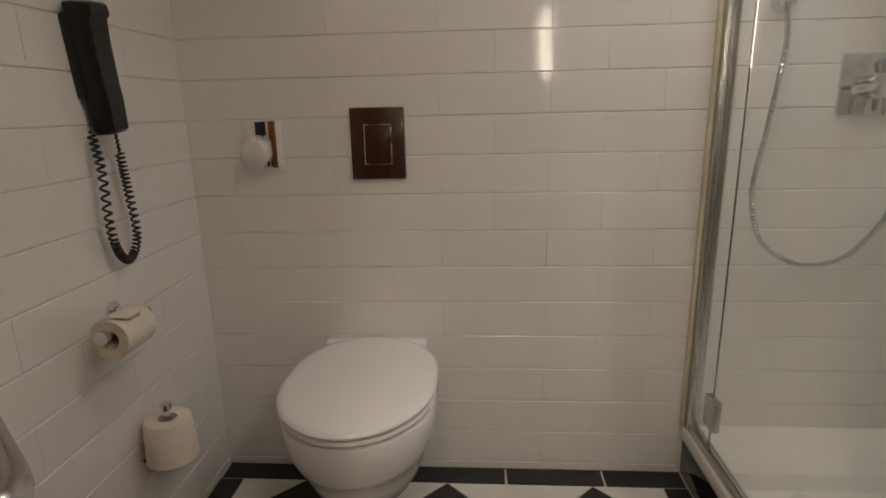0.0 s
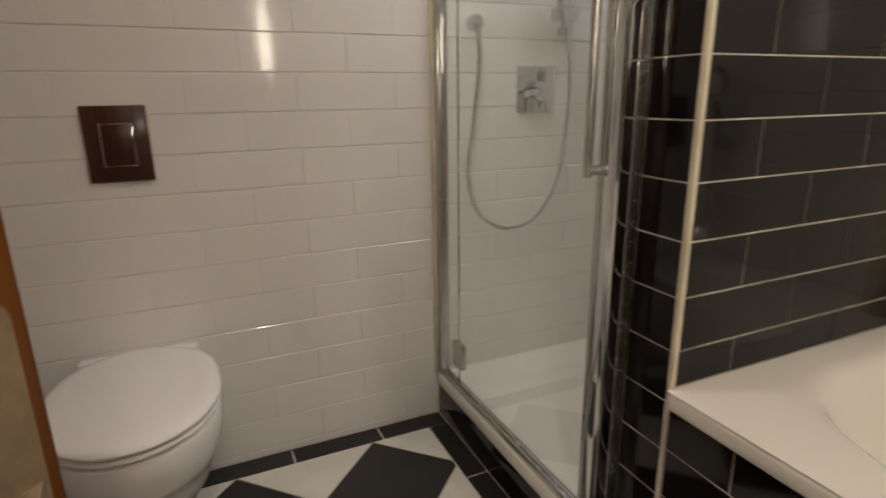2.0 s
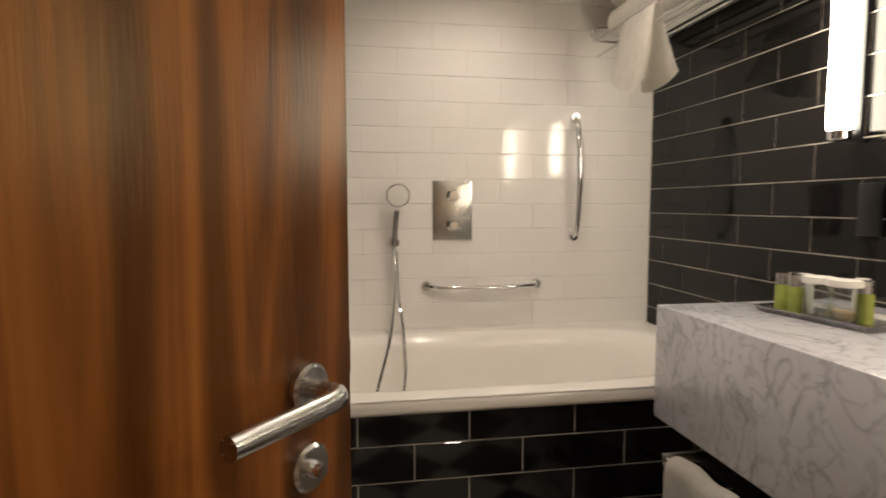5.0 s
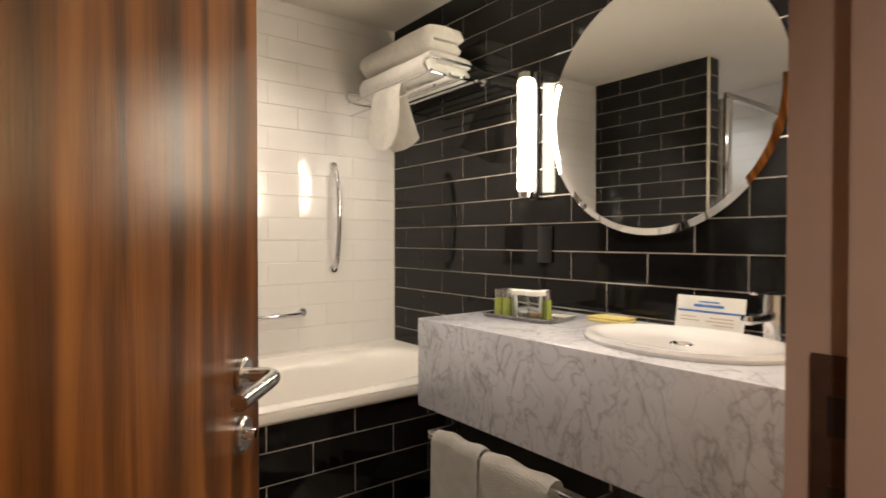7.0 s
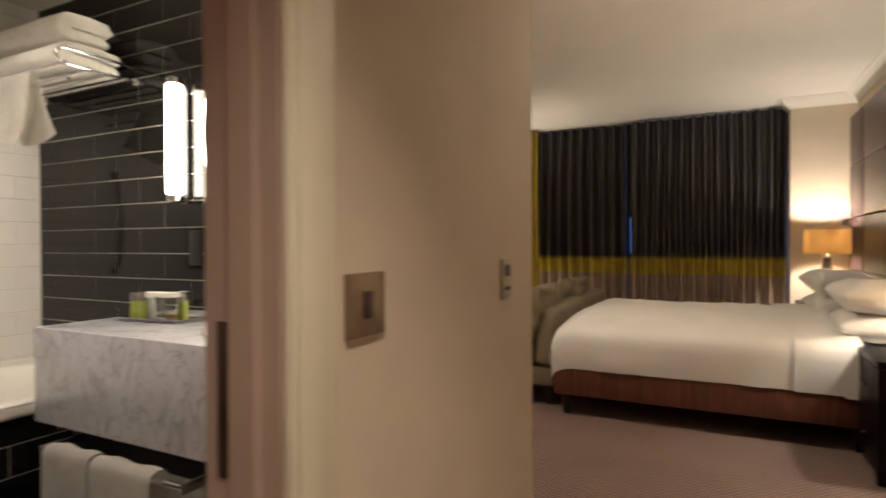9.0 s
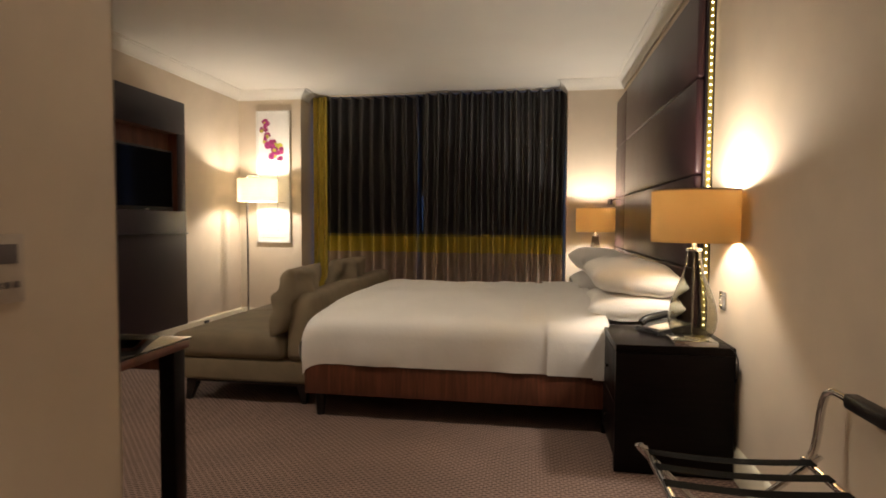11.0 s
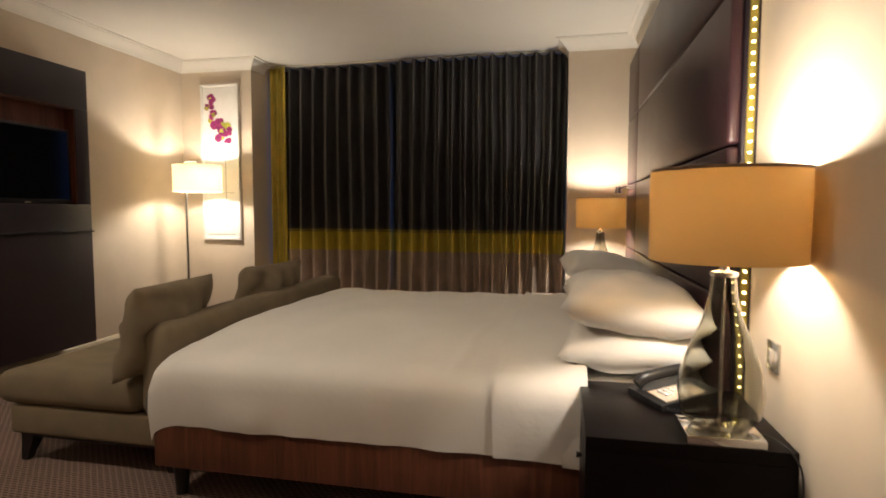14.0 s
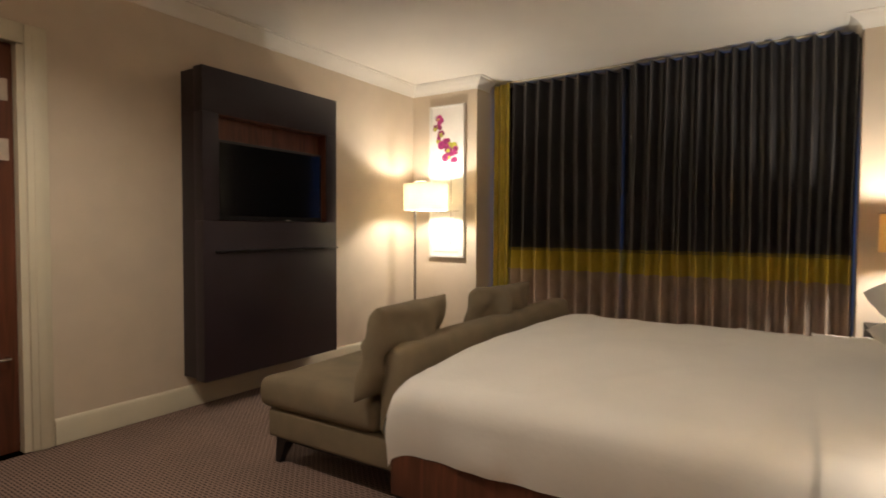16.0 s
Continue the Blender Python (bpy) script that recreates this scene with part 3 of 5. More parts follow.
part("trap_skirt", loft([egg(YN - 0.002, y, w, z) for y, w, z in ((1.42, 0.15, 0.11), (1.43, 0.135, 0.07), (1.455, 0.12, 0.045))]), M_CERAMIC, toilet)
part("seat", loft([egg(1.675, 1.190 + k, w, z, back=0.5) for k, w, z in ((0.014, 0.366, 0.4215), (0.003, 0.388, 0.424), (0, 0.394, 0.430), (0.004, 0.388, 0.437), (0.014, 0.370, 0.4395))]), M_CERAMIC, toilet)
part("lid", loft([egg(1.69, 1.184 + k, w, z, back=0.5) for k, w, z in ((0.012, 0.378, 0.443), (0.002, 0.396, 0.446), (0.0, 0.400, 0.452), (0.004, 0.392, 0.459), (0.016, 0.370, 0.4635), (0.045, 0.31, 0.4665), (0.10, 0.20, 0.468))]), M_CERAMIC, toilet)
part("hinge_block", box((tx - 0.155, 1.672, 0.414), (tx + 0.15, YN - 0.003, 0.458), 0.008), M_CERAMIC, toilet)

fl = thing("flush_plate", (0.57, YN, 0.943), "dark wood flush plate with square push button", "flush plate")
part("plate", box((0.495, YN - 0.014, 0.942), (0.647, YN, 1.139), 0.003), M_FLUSH, fl)
part("button_rim", box((0.533, YN - 0.0155, 0.982), (0.611, YN - 0.013, 1.094), 0.001), M_CHROME, fl, "fine chrome rim")
part("button", box((0.5355, YN - 0.018, 0.9845), (0.6085, YN - 0.0145, 1.0915), 0.0015), M_FLUSH, fl)

tb = thing("tissue_dispenser", (0.24, YN, 0.975), "chrome and white tissue dispenser with crumpled tissue", "tissue dispenser")
part("cover", box((0.193, YN - 0.010, 0.972), (0.295, YN, 1.112), 0.002), M_PAPER, tb)
part("mirror_panel", box((0.222, YN - 0.016, 0.978), (0.283, YN - 0.0105, 1.108), 0.0015), M_CHROME, tb)
part("slot", box((0.226, YN - 0.018, 1.07), (0.256, YN - 0.016, 1.106), 0.001), M_BLACK, tb)
part("tissue", cushion(0.075, 0.045, 0.085, pose(0.228, YN - 0.034, 1.022, 25, 15, 10), 3, 12, 0.022), M_PAPER, tb)
for i in range(2):
    part("label_bar", box((0.252 + i * 0.012, YN - 0.0168, 0.982), (0.260 + i * 0.012, YN - 0.016, 0.996)), M_BLACK, tb)

ph = thing("wall_phone", (XW, 1.36, 1.08), "black wall telephone with coiled cord", "telephone")
tilt = Matrix.Translation((0, 1.330, 1.225)) @ Matrix.Rotation(radians(6), 4, "X") @ Matrix.Translation((0, -1.330, -1.225))
bm = box((XW, 1.290, 1.17), (XW + 0.026, 1.370, 1.335), 0.006)
bm.transform(tilt)
part("cradle", bm, M_BLACK, ph)
bm = loft([[(XW + 0.016 + dx, 1.330 + s * w / 2, z) for dx, s in ((0, -1), (0, 1), (d * 0.7, 1), (d, 0.75), (d, -0.75), (d * 0.7, -1))] for z, w, d in ((1.095, 0.056, 0.034), (1.102, 0.064, 0.042), (1.16, 0.068, 0.044), (1.20, 0.070, 0.042), (1.28, 0.072, 0.042), (1.325, 0.076, 0.044), (1.334, 0.077, 0.052), (1.352, 0.076, 0.050), (1.358, 0.066, 0.042))])
bm.transform(tilt)
part("handset", bm, M_BLACK, ph)
a = smooth_path([(XW + 0.02, 1.295, 1.10), (XW + 0.03, 1.293, 1.02), (XW + 0.03, 1.290, 0.90), (XW + 0.03, 1.305, 0.835), (XW + 0.03, 1.340, 0.812), (XW + 0.03, 1.378, 0.86), (XW + 0.03, 1.372, 0.96), (XW + 0.03, 1.365, 1.03), (XW + 0.035, 1.352, 1.10)], 60)
coil = []
for i, p in enumerate(a):
    d = (a[min(i + 1, len(a) - 1)] - a[max(i - 1, 0)]).normalized()
    s = d.cross(Vector((1, 0, 0))).normalized()
    k = i * (0.62 if i < 150 else 0.75)
    r = 0.0078 if i < 440 else 0.0018
    coil.append(p + (s * math.cos(k) + Vector((1, 0, 0)) * math.sin(k)) * r)
part("coiled_cord", tube(coil, 0.0029, 6), M_BLACK, ph)

for label, spindle in (("toilet roll on a chrome wall holder, loose end hanging", 0), ("spare toilet roll on an upright chrome peg", 1)):
    if spindle == 0:
        th = thing("toilet_roll_holder", (XW, 1.22, 0.70), "chrome wall bracket holding a toilet roll", "roll holder")
        part("bracket", lathe([(0.0, 0.0), (0.022, 0.0), (0.022, 0.010), (0.009, 0.014), (0.009, 0.085)], (XW, 1.285, 0.705), "X", 20), M_CHROME, th)
        part("arm", tube([(XW + 0.085, 1.29, 0.705), (XW + 0.085, 1.13, 0.705)], 0.009), M_CHROME, th)
        part("end_cap", lathe([(0.0, 1.128), (0.014, 1.128), (0.014, 1.140), (0.009, 1.142)], (XW + 0.085, 0, 0.705), "Y", 18), M_CHROME, th)
        rl = thing("toilet_roll", (XW + 0.085, 1.2, 0.69), label, "toilet roll")
        part("paper", lathe([(0.021, 1.150), (0.041, 1.150), (0.043, 1.153), (0.043, 1.247), (0.041, 1.25), (0.021, 1.25), (0.021, 1.150)], (XW + 0.085, 0, 0.692), "Y", 32), M_TISSUE, rl)
        part("loose_end", sheet(10, 6, lambda u, v: (XW + 0.085 + 0.0445 * math.cos(radians(150 - 105 * u)) + 0.012 * max(0, u - 0.6), 1.152 + 0.092 * v * (1 - 0.75 * max(0, u - 0.55)) + 0.03 * max(0, u - 0.55), 0.692 + 0.0445 * math.sin(radians(150 - 105 * u)) + 0.022 * max(0, u - 0.6))), M_TISSUE, rl)
    else:
        th = thing("spare_roll_peg", (XW, 1.39, 0.46), "chrome upright peg for a spare roll", "roll holder")
        part("bracket", lathe([(0.0, 0.0), (0.02, 0.0), (0.02, 0.008), (0.008, 0.012), (0.008, 0.075)], (XW, 1.312, 0.315), "X", 18), M_CHROME, th)
        part("peg", tube([(XW + 0.075, 1.312, 0.31), (XW + 0.075, 1.312, 0.445)], 0.009), M_CHROME, th)
        part("knob", lathe([(0.009, 0.44), (0.0135, 0.445), (0.0135, 0.458), (0.0, 0.460)], (XW + 0.075, 1.312, 0), "Z", 18), M_CHROME, th)
        rl = thing("toilet_roll", (XW + 0.075, 1.312, 0.30), label, "toilet roll")
        part("paper", lathe([(0.021, 0.31), (0.056, 0.31), (0.060, 0.314), (0.055, 0.416), (0.052, 0.420), (0.022, 0.420), (0.021, 0.31)], (XW + 0.075, 1.312, 0), "Z", 32), M_TISSUE, rl)

# ---- shower ----
SX = 1.477
curb = thing("shower_tray", (1.94, 1.28, 0), "white shower tray on a black tiled plinth", "shower tray")
part("plinth", box((SX + 0.006, PY1 + 0.002, 0), (XE - 0.002, YN - 0.002, 0.11)), M_BGROUT, curb)
part("tray", sheet(24, 24, lambda u, v: (SX - 0.004 + (XE - SX + 0.004) * u, PY1 + 0.001 + (YN - PY1 - 0.003) * v,
     0.168 - 0.035 * min(1, max(0, (min(u * 0.92, (1 - u) * 0.92, v * 0.88, (1 - v) * 0.88) - 0.045) / 0.03)))), M_ACRYL, curb, smooth=60)
part("tray_lip", box((SX - 0.004, PY1 + 0.001, 0.125), (SX + 0.02, YN - 0.003, 0.166), 0.004), M_ACRYL, curb)
part("waste", lathe([(0.0, 0.012), (0.045, 0.010), (0.05, 0.0)], (1.98, 1.28, 0.133), "Z", 24), M_CHROME, curb)

enc = thing("shower_enclosure", (SX, 1.28, 0.168), "clear glass shower screen in a chrome frame", "shower screen")
part("bottom_rail", box((SX + 0.002, PY1 + 0.002, 0.168), (SX + 0.034, YN - 0.012, 0.196), 0.004), M_STEEL, enc)
part("wall_profile", box((SX - 0.002, YN - 0.036, 0.17), (SX + 0.038, YN - 0.003, 2.05), 0.004), M_STEEL, enc)
part("post", box((SX - 0.001, PY1 + 0.003, 0.17), (SX + 0.037, PY1 + 0.040, 2.05), 0.005), M_CHROME, enc)
part("post", box((SX + 0.004, PY1 + 0.046, 0.197), (SX + 0.030, PY1 + 0.066, 2.05), 0.004), M_STEEL, enc)
part("top_rail", box((SX + 0.002, PY1 + 0.004, 2.05), (SX + 0.034, YN - 0.004, 2.085), 0.004), M_STEEL, enc)
part("wall_channel", box((SX + 0.034, PY1 + 0.002, 0.17), (PX + 0.07, PY1 + 0.03, 2.05), 0.003), M_STEEL, enc)
gd = part("fixed_pane", box((SX + 0.014, YN - 0.15, 0.198), (SX + 0.020, YN - 0.037, 2.048)), M_GLASS, enc, smooth=0)
gp = part("glass_door", box((SX + 0.014, PY1 + 0.068, 0.205), (SX + 0.020, YN - 0.156, 2.04)), M_GLASS, enc, smooth=0)
gd.visible_shadow = gp.visible_shadow = False
for z in (0.255, 1.90):
    part("hinge", box((SX + 0.004, YN - 0.185, z), (SX + 0.030, YN - 0.12, z + 0.09), 0.004), M_STEEL, enc)
hb = [(SX + 0.014, 0.912, z) for z in (1.005, 1.36)]
part("door_handle", tube([(SX - 0.018, 0.912, 0.992), (SX - 0.018, 0.912, 1.373)], 0.009, 14), M_STEEL, enc)
for p in hb:
    part("handle_post", tube([p, (SX - 0.018, p[1], p[2])], 0.011, 14), M_CHROME, enc)
part("seal", box((SX - 0.014, YN - 0.018, 0.17), (SX - 0.002, YN - 0.001, 2.05), 0.003), M_TRIM, enc, "yellowed sealant bead")

sv = thing("shower_valve", (1.865, YN, 1.09), "square chrome thermostatic shower valve", "shower valve")
part("plate", box((1.79, YN - 0.012, 1.091), (1.94, YN, 1.246), 0.003), M_CHROME, sv)
part("barrel", lathe([(0.034, -0.012), (0.034, -0.05), (0.028, -0.056), (0.0, -0.056)], (1.865, YN, 1.165), "Y", 28), M_CHROME, sv)
part("lever", tube(smooth_path([(1.865, YN - 0.045, 1.165), (1.83, YN - 0.06, 1.16), (1.795, YN - 0.062, 1.155)]), 0.011, 12), M_CHROME, sv)
part("spout_bar", tube([(1.885, YN - 0.012, 1.10), (1.885, YN - 0.03, 1.23)], 0.007), M_CHROME, sv)
part("spout_bar", tube([(1.825, YN - 0.018, 1.095), (1.825, YN - 0.018, 1.14)], 0.005), M_CHROME, sv)

rs = thing("hand_shower_set", (1.75, YN, 1.38), "chrome hand shower with ribbed metal hose on a rail", "hand shower")
part("outlet", lathe([(0.0, -0.03), (0.022, -0.03), (0.026, -0.022), (0.028, 0.0)], (1.625, YN, 1.375), "Y", 22), M_CHROME, rs)
part("rail", tube([(1.965, YN - 0.05, 1.34), (1.965, YN - 0.05, 2.0)], 0.010), M_CHROME, rs)
for z in (1.36, 1.98):
    part("rail_bracket", tube([(1.965, YN, z), (1.965, YN - 0.05, z)], 0.016, 16), M_CHROME, rs)
part("slider", box((1.90, YN - 0.085, 1.385), (1.985, YN - 0.03, 1.43), 0.008), M_CHROME, rs)
part("hand_shower", tube([(1.915, YN - 0.10, 1.36), (1.905, YN - 0.08, 1.42), (1.89, YN - 0.11, 1.58)], 0.014, 14), M_CHROME, rs)
part("spray_head", lathe([(0.0, 0.018), (0.03, 0.016), (0.05, 0.0), (0.048, -0.012), (0.0, -0.014)], (1.885, YN - 0.13, 1.62), "Y", 26), M_CHROME, rs)
hose = smooth_path([(1.625, YN - 0.03, 1.37), (1.622, YN - 0.05, 1.25), (1.60, YN - 0.05, 1.05), (1.585, YN - 0.045, 0.90), (1.62, YN - 0.04, 0.77), (1.70, YN - 0.035, 0.705), (1.78, YN - 0.035, 0.69), (1.87, YN - 0.035, 0.725), (1.945, YN - 0.04, 0.84), (1.965, YN - 0.05, 1.0), (1.955, YN - 0.08, 1.2), (1.92, YN - 0.10, 1.37)], 26)


def ribbed(points, r, step=0.006):
    """A metal hose with rings."""
    bm = bmesh.new()
    path, last = [points[0]], points[0]
    for p in points[1:]:
        d = (p - last).length
        if d >= step / 2:
            path.append(p)
            last = p
    seg = 8
    rings, up = [], None
    for i, p in enumerate(path):
        d = (path[min(i + 1, len(path) - 1)] - path[max(i - 1, 0)]).normalized()
        up = d.orthogonal().normalized() if up is None else (up - d * up.dot(d)).normalized()
        s = d.cross(up)
        rr = r * (1.0 if i % 2 else 0.80)
        rings.append([bm.verts.new(p + (up * math.cos(2 * math.pi * k / seg) + s * math.sin(2 * math.pi * k / seg)) * rr) for k in range(seg)])
    for u, v in zip(rings, rings[1:]):
        for k in range(seg):
            bm.faces.new((u[k], u[(k + 1) % seg], v[(k + 1) % seg], v[k]))
    return bm


part("hose", ribbed(hose, 0.008), M_CHROME, rs, "ribbed chrome hose", smooth=20)

# ---- bath ----
bath = thing("bathtub", (1.97, -0.2, 0), "white built-in bathtub behind a black tiled front", "bathtub")
BX0, BY0, BY1 = PX - 0.012, YS + 0.002, PY0 - 0.002


def basin(u, v):
    x, y = BX0 + (XE - 0.003 - BX0) * u, BY0 + (BY1 - BY0) * v
    cx, cy = (BX0 + XE) / 2 + 0.005, (BY0 + BY1) / 2 - 0.0
    a, b = abs(x - cx) / 0.345, abs(y - cy) / 0.84
    d = (a ** 3.2 + b ** 3.2) ** (1 / 3.2)
    s = min(1, max(0, (1 - d) / 0.30))
    s = s * s * (3 - 2 * s)
    return (x, y, TR - 0.40 * s - 0.006 * min(1, max(0, (1.06 - d) / 0.08)))


part("tub", sheet(56, 96, basin), M_ACRYL, bath, smooth=80)
part("rim_edge", box((BX0, BY0, TR - 0.042), (BX0 + 0.03, BY1, TR - 0.001), 0.010, 3), M_ACRYL, bath)
apron = solo("bath_panel", box((PX + 0.004, YS + 0.002, 0), (PX + 0.06, PY0 - 0.002, TR - 0.042)), M_BGROUT, "black tiled front of the bathtub", "bath panel", "structure", smooth=0)

hs = thing("bath_hand_shower", (XE, 0.075, 0.98), "chrome hand shower in a wall bracket over the bath", "hand shower")
part("bracket", lathe([(0.0, -0.055), (0.02, -0.055), (0.024, -0.03), (0.026, 0.0)], (XE, 0.085, 0.985), "X", 20), M_CHROME, hs)
part("handle", tube(smooth_path([(XE - 0.05, 0.085, 0.97), (XE - 0.052, 0.082, 1.05), (XE - 0.06, 0.075, 1.12)]), 0.012, 14), M_CHROME, hs)
hd = lathe([(0.0, -0.024), (0.048, -0.022), (0.052, -0.015), (0.050, -0.004), (0.03, 0.012), (0.0, 0.016)], (0, 0, 0), "X", 30)
hd.transform(pose(XE - 0.066, 0.072, 1.185, 0, -12, 0))
part("spray_head", hd, M_CHROME, hs, "round grey-faced spray head")
fd = lathe([(0.0, -0.0255), (0.044, -0.0245)], (0, 0, 0), "X", 30)
fd.transform(pose(XE - 0.066, 0.072, 1.185, 0, -12, 0))
part("spray_face", fd, M_PAPER, hs)
h1 = smooth_path([(XE - 0.05, 0.085, 0.96), (XE - 0.055, 0.085, 0.80), (XE - 0.07, 0.095, 0.68), (XE - 0.16, 0.12, 0.57), (XE - 0.25, 0.17, 0.42), (XE - 0.3, 0.20, 0.30), (XE - 0.33, 0.14, 0.235), (XE - 0.3, 0.10, 0.30), (XE - 0.22, 0.06, 0.45), (XE - 0.11, 0.055, 0.60), (XE - 0.05, 0.07, 0.75), (XE - 0.045, 0.08, 0.95)], 26)
part("hose", ribbed(h1, 0.0075), M_CHROME, hs, "ribbed chrome hose", smooth=20)

bvv = thing("bath_valve", (XE, -0.17, 0.99), "brushed steel bath valve plate with two knobs", "bath valve")
part("plate", box((XE - 0.010, -0.257, 0.990), (XE, -0.083, 1.247), 0.003), M_STEEL, bvv)
for z in (1.185, 1.055):
    part("knob", lathe([(0.0, -0.058), (0.018, -0.058), (0.021, -0.054), (0.021, -0.02), (0.026, -0.016), (0.026, -0.010)], (XE, -0.17, z), "X", 24), M_CHROME, bvv)
    part("knob_lever", tube([(XE - 0.045, -0.17, z), (XE - 0.05, -0.20, z - 0.018)], 0.006), M_CHROME, bvv)


def grab(name, pts, label):
    g = thing(name, pts[0], label, "grab bar")
    a, b = Vector(pts[0]), Vector(pts[-1])
    part("bar", tube(smooth_path(pts, 8), 0.012, 14), M_CHROME, g)
    for p in (a, b):
        part("flange", lathe([(0.0, -0.02), (0.018, -0.02), (0.022, -0.006), (0.024, 0.0)], (XE, p.y, p.z), "X", 20), M_CHROME, g)


grab("grab_bar", [(XE - 0.012, -0.055, 0.79), (XE - 0.045, -0.11, 0.785), (XE - 0.062, -0.30, 0.783), (XE - 0.045, -0.50, 0.785), (XE - 0.012, -0.555, 0.79)], "slim curved chrome grab bar over the bath")
grab("grab_bar", [(XE - 0.012, -0.725, 1.53), (XE - 0.05, -0.725, 1.47), (XE - 0.075, -0.725, 1.265), (XE - 0.05, -0.725, 1.05), (XE - 0.012, -0.725, 1.00)], "upright curved chrome grab bar over the bath")
cv = thing("pipe_cover", (XE - 0.05, 0.665, TR), "cream plastic upright cover standing on the bath rim", "pipe cover")
part("column", lathe([(0.0, TR - 0.002), (0.054, TR - 0.002), (0.055, 0.60), (0.055, 0.955), (0.050, 0.966), (0.0, 0.968)], (XE - 0.06, 0.665, 0), "Z", 28), M_TRIM, cv)

# ---- washbasin ----
VX, VY, VZ = 1.367, -0.54, 0.878
bcx, bcy = 0.545, -0.80
van = thing("vanity_top", (0.7, -0.83, VZ), "thick grey veined marble washstand fixed to the wall", "washstand")
bm = box((XW + 0.003, YS + 0.012, VZ - 0.305), (VX, VY, VZ), 0.004)
part("marble_block", bm, M_MARBLE, van)
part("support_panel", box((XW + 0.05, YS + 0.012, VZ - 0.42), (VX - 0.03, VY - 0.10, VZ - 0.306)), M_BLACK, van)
bs = thing("washbasin", (bcx, bcy, VZ), "white oval inset ceramic washbasin", "washbasin")
part("bowl", loft([[(bcx + rx * math.cos(2 * math.pi * i / 48), bcy + ry * math.sin(2 * math.pi * i / 48), VZ + z) for i in range(48)] for rx, ry, z in
     ((0.268, 0.198, 0.001), (0.27, 0.20, 0.010), (0.264, 0.194, 0.019), (0.248, 0.178, 0.020), (0.232, 0.162, 0.012), (0.205, 0.14, 0.004), (0.10, 0.07, 0.0025), (0.03, 0.03, 0.002))], caps=False), M_CERAMIC, bs)
part("waste", lathe([(0.0, 0.006), (0.026, 0.005), (0.03, 0.001)], (bcx, bcy, VZ), "Z", 20), M_CHROME, bs)
tp = thing("tap", (0.46, -1.03, VZ), "square chrome basin mixer tap", "tap")
part("body", lathe([(0.028, 0.0), (0.028, 0.01), (0.022, 0.014), (0.022, 0.13), (0.0, 0.132)], (0.40, -0.985, VZ), "Z", 24), M_CHROME, tp)
part("spout", box((0.385, -0.985, VZ + 0.065), (0.415, -0.83, VZ + 0.088), 0.006), M_CHROME, tp)
part("lever", box((0.39, -0.985, VZ + 0.135), (0.41, -0.87, VZ + 0.143), 0.003), M_CHROME, tp)

mir = thing("mirror", (0.82, YS, 1.58), "large round frameless wall mirror with polished edge", "mirror")
part("glass", lathe([(0.415, 0.014), (0.42, 0.020), (0.398, 0.0245), (0.0, 0.0245)], (0.815, YS, 1.585), "Y", 96), M_MIRROR, mir, smooth=5)
part("backing", lathe([(0.0, 0.002), (0.36, 0.002), (0.36, 0.014), (0.0, 0.014)], (0.815, YS, 1.585), "Y", 48), M_BLACK, mir)


def wall_light(x):
    l = thing("wall_light", (x, YS, 1.31), "lit opal tube wall light with chrome ends", "wall light", "lights beside the mirror")
    part("diffuser", lathe([(0.0, 1.345), (0.029, 1.345), (0.032, 1.35), (0.032, 1.775), (0.029, 1.78), (0.0, 1.78)], (x, YS + 0.062, 0), "Z", 28), M_TUBE, l)
    for z in (1.315, 1.78):
        part("end_cap", lathe([(0.0, z), (0.026, z), (0.030, z + 0.004), (0.030, z + 0.026), (0.026, z + 0.03), (0.0, z + 0.03)], (x, YS + 0.062, 0), "Z", 24), M_CHROME, l)
        part("arm", tube([(x, YS + 0.001, z + 0.015), (x, YS + 0.062, z + 0.015)], 0.010), M_CHROME, l)
    part("back_plate", box((x - 0.018, YS + 0.005, 1.31), (x + 0.018, YS + 0.020, 1.82), 0.004), M_BLACK, l)


wall_light(1.332)
wall_light(0.29)

rk = thing("towel_shelf", (1.95, YS, 1.86), "chrome wire towel shelf over the bath end", "towel shelf")
RZ = 1.845
for y in (-0.785, -0.88, -0.96, -1.04):
    part("rod", tube([(1.62, y, RZ), (2.34, y, RZ)], 0.006), M_CHROME, rk)
for x in (1.64, 2.32):
    part("side_arm", tube(smooth_path([(x, YS, RZ - 0.01), (x, -1.05, RZ), (x, -0.82, RZ), (x, -0.77, RZ + 0.015), (x, -0.77, RZ + 0.045), (x, -0.82, RZ + 0.06), (x, YS, RZ + 0.06)]), 0.006), M_CHROME, rk)
    part("flange", lathe([(0.0, 0.016), (0.018, 0.016), (0.02, 0.0)], (x, YS, RZ), "Y", 18), M_CHROME, rk)
part("hanging_rail", tube([(1.62, -0.80, RZ - 0.06), (2.34, -0.80, RZ - 0.06)], 0.006), M_CHROME, rk)


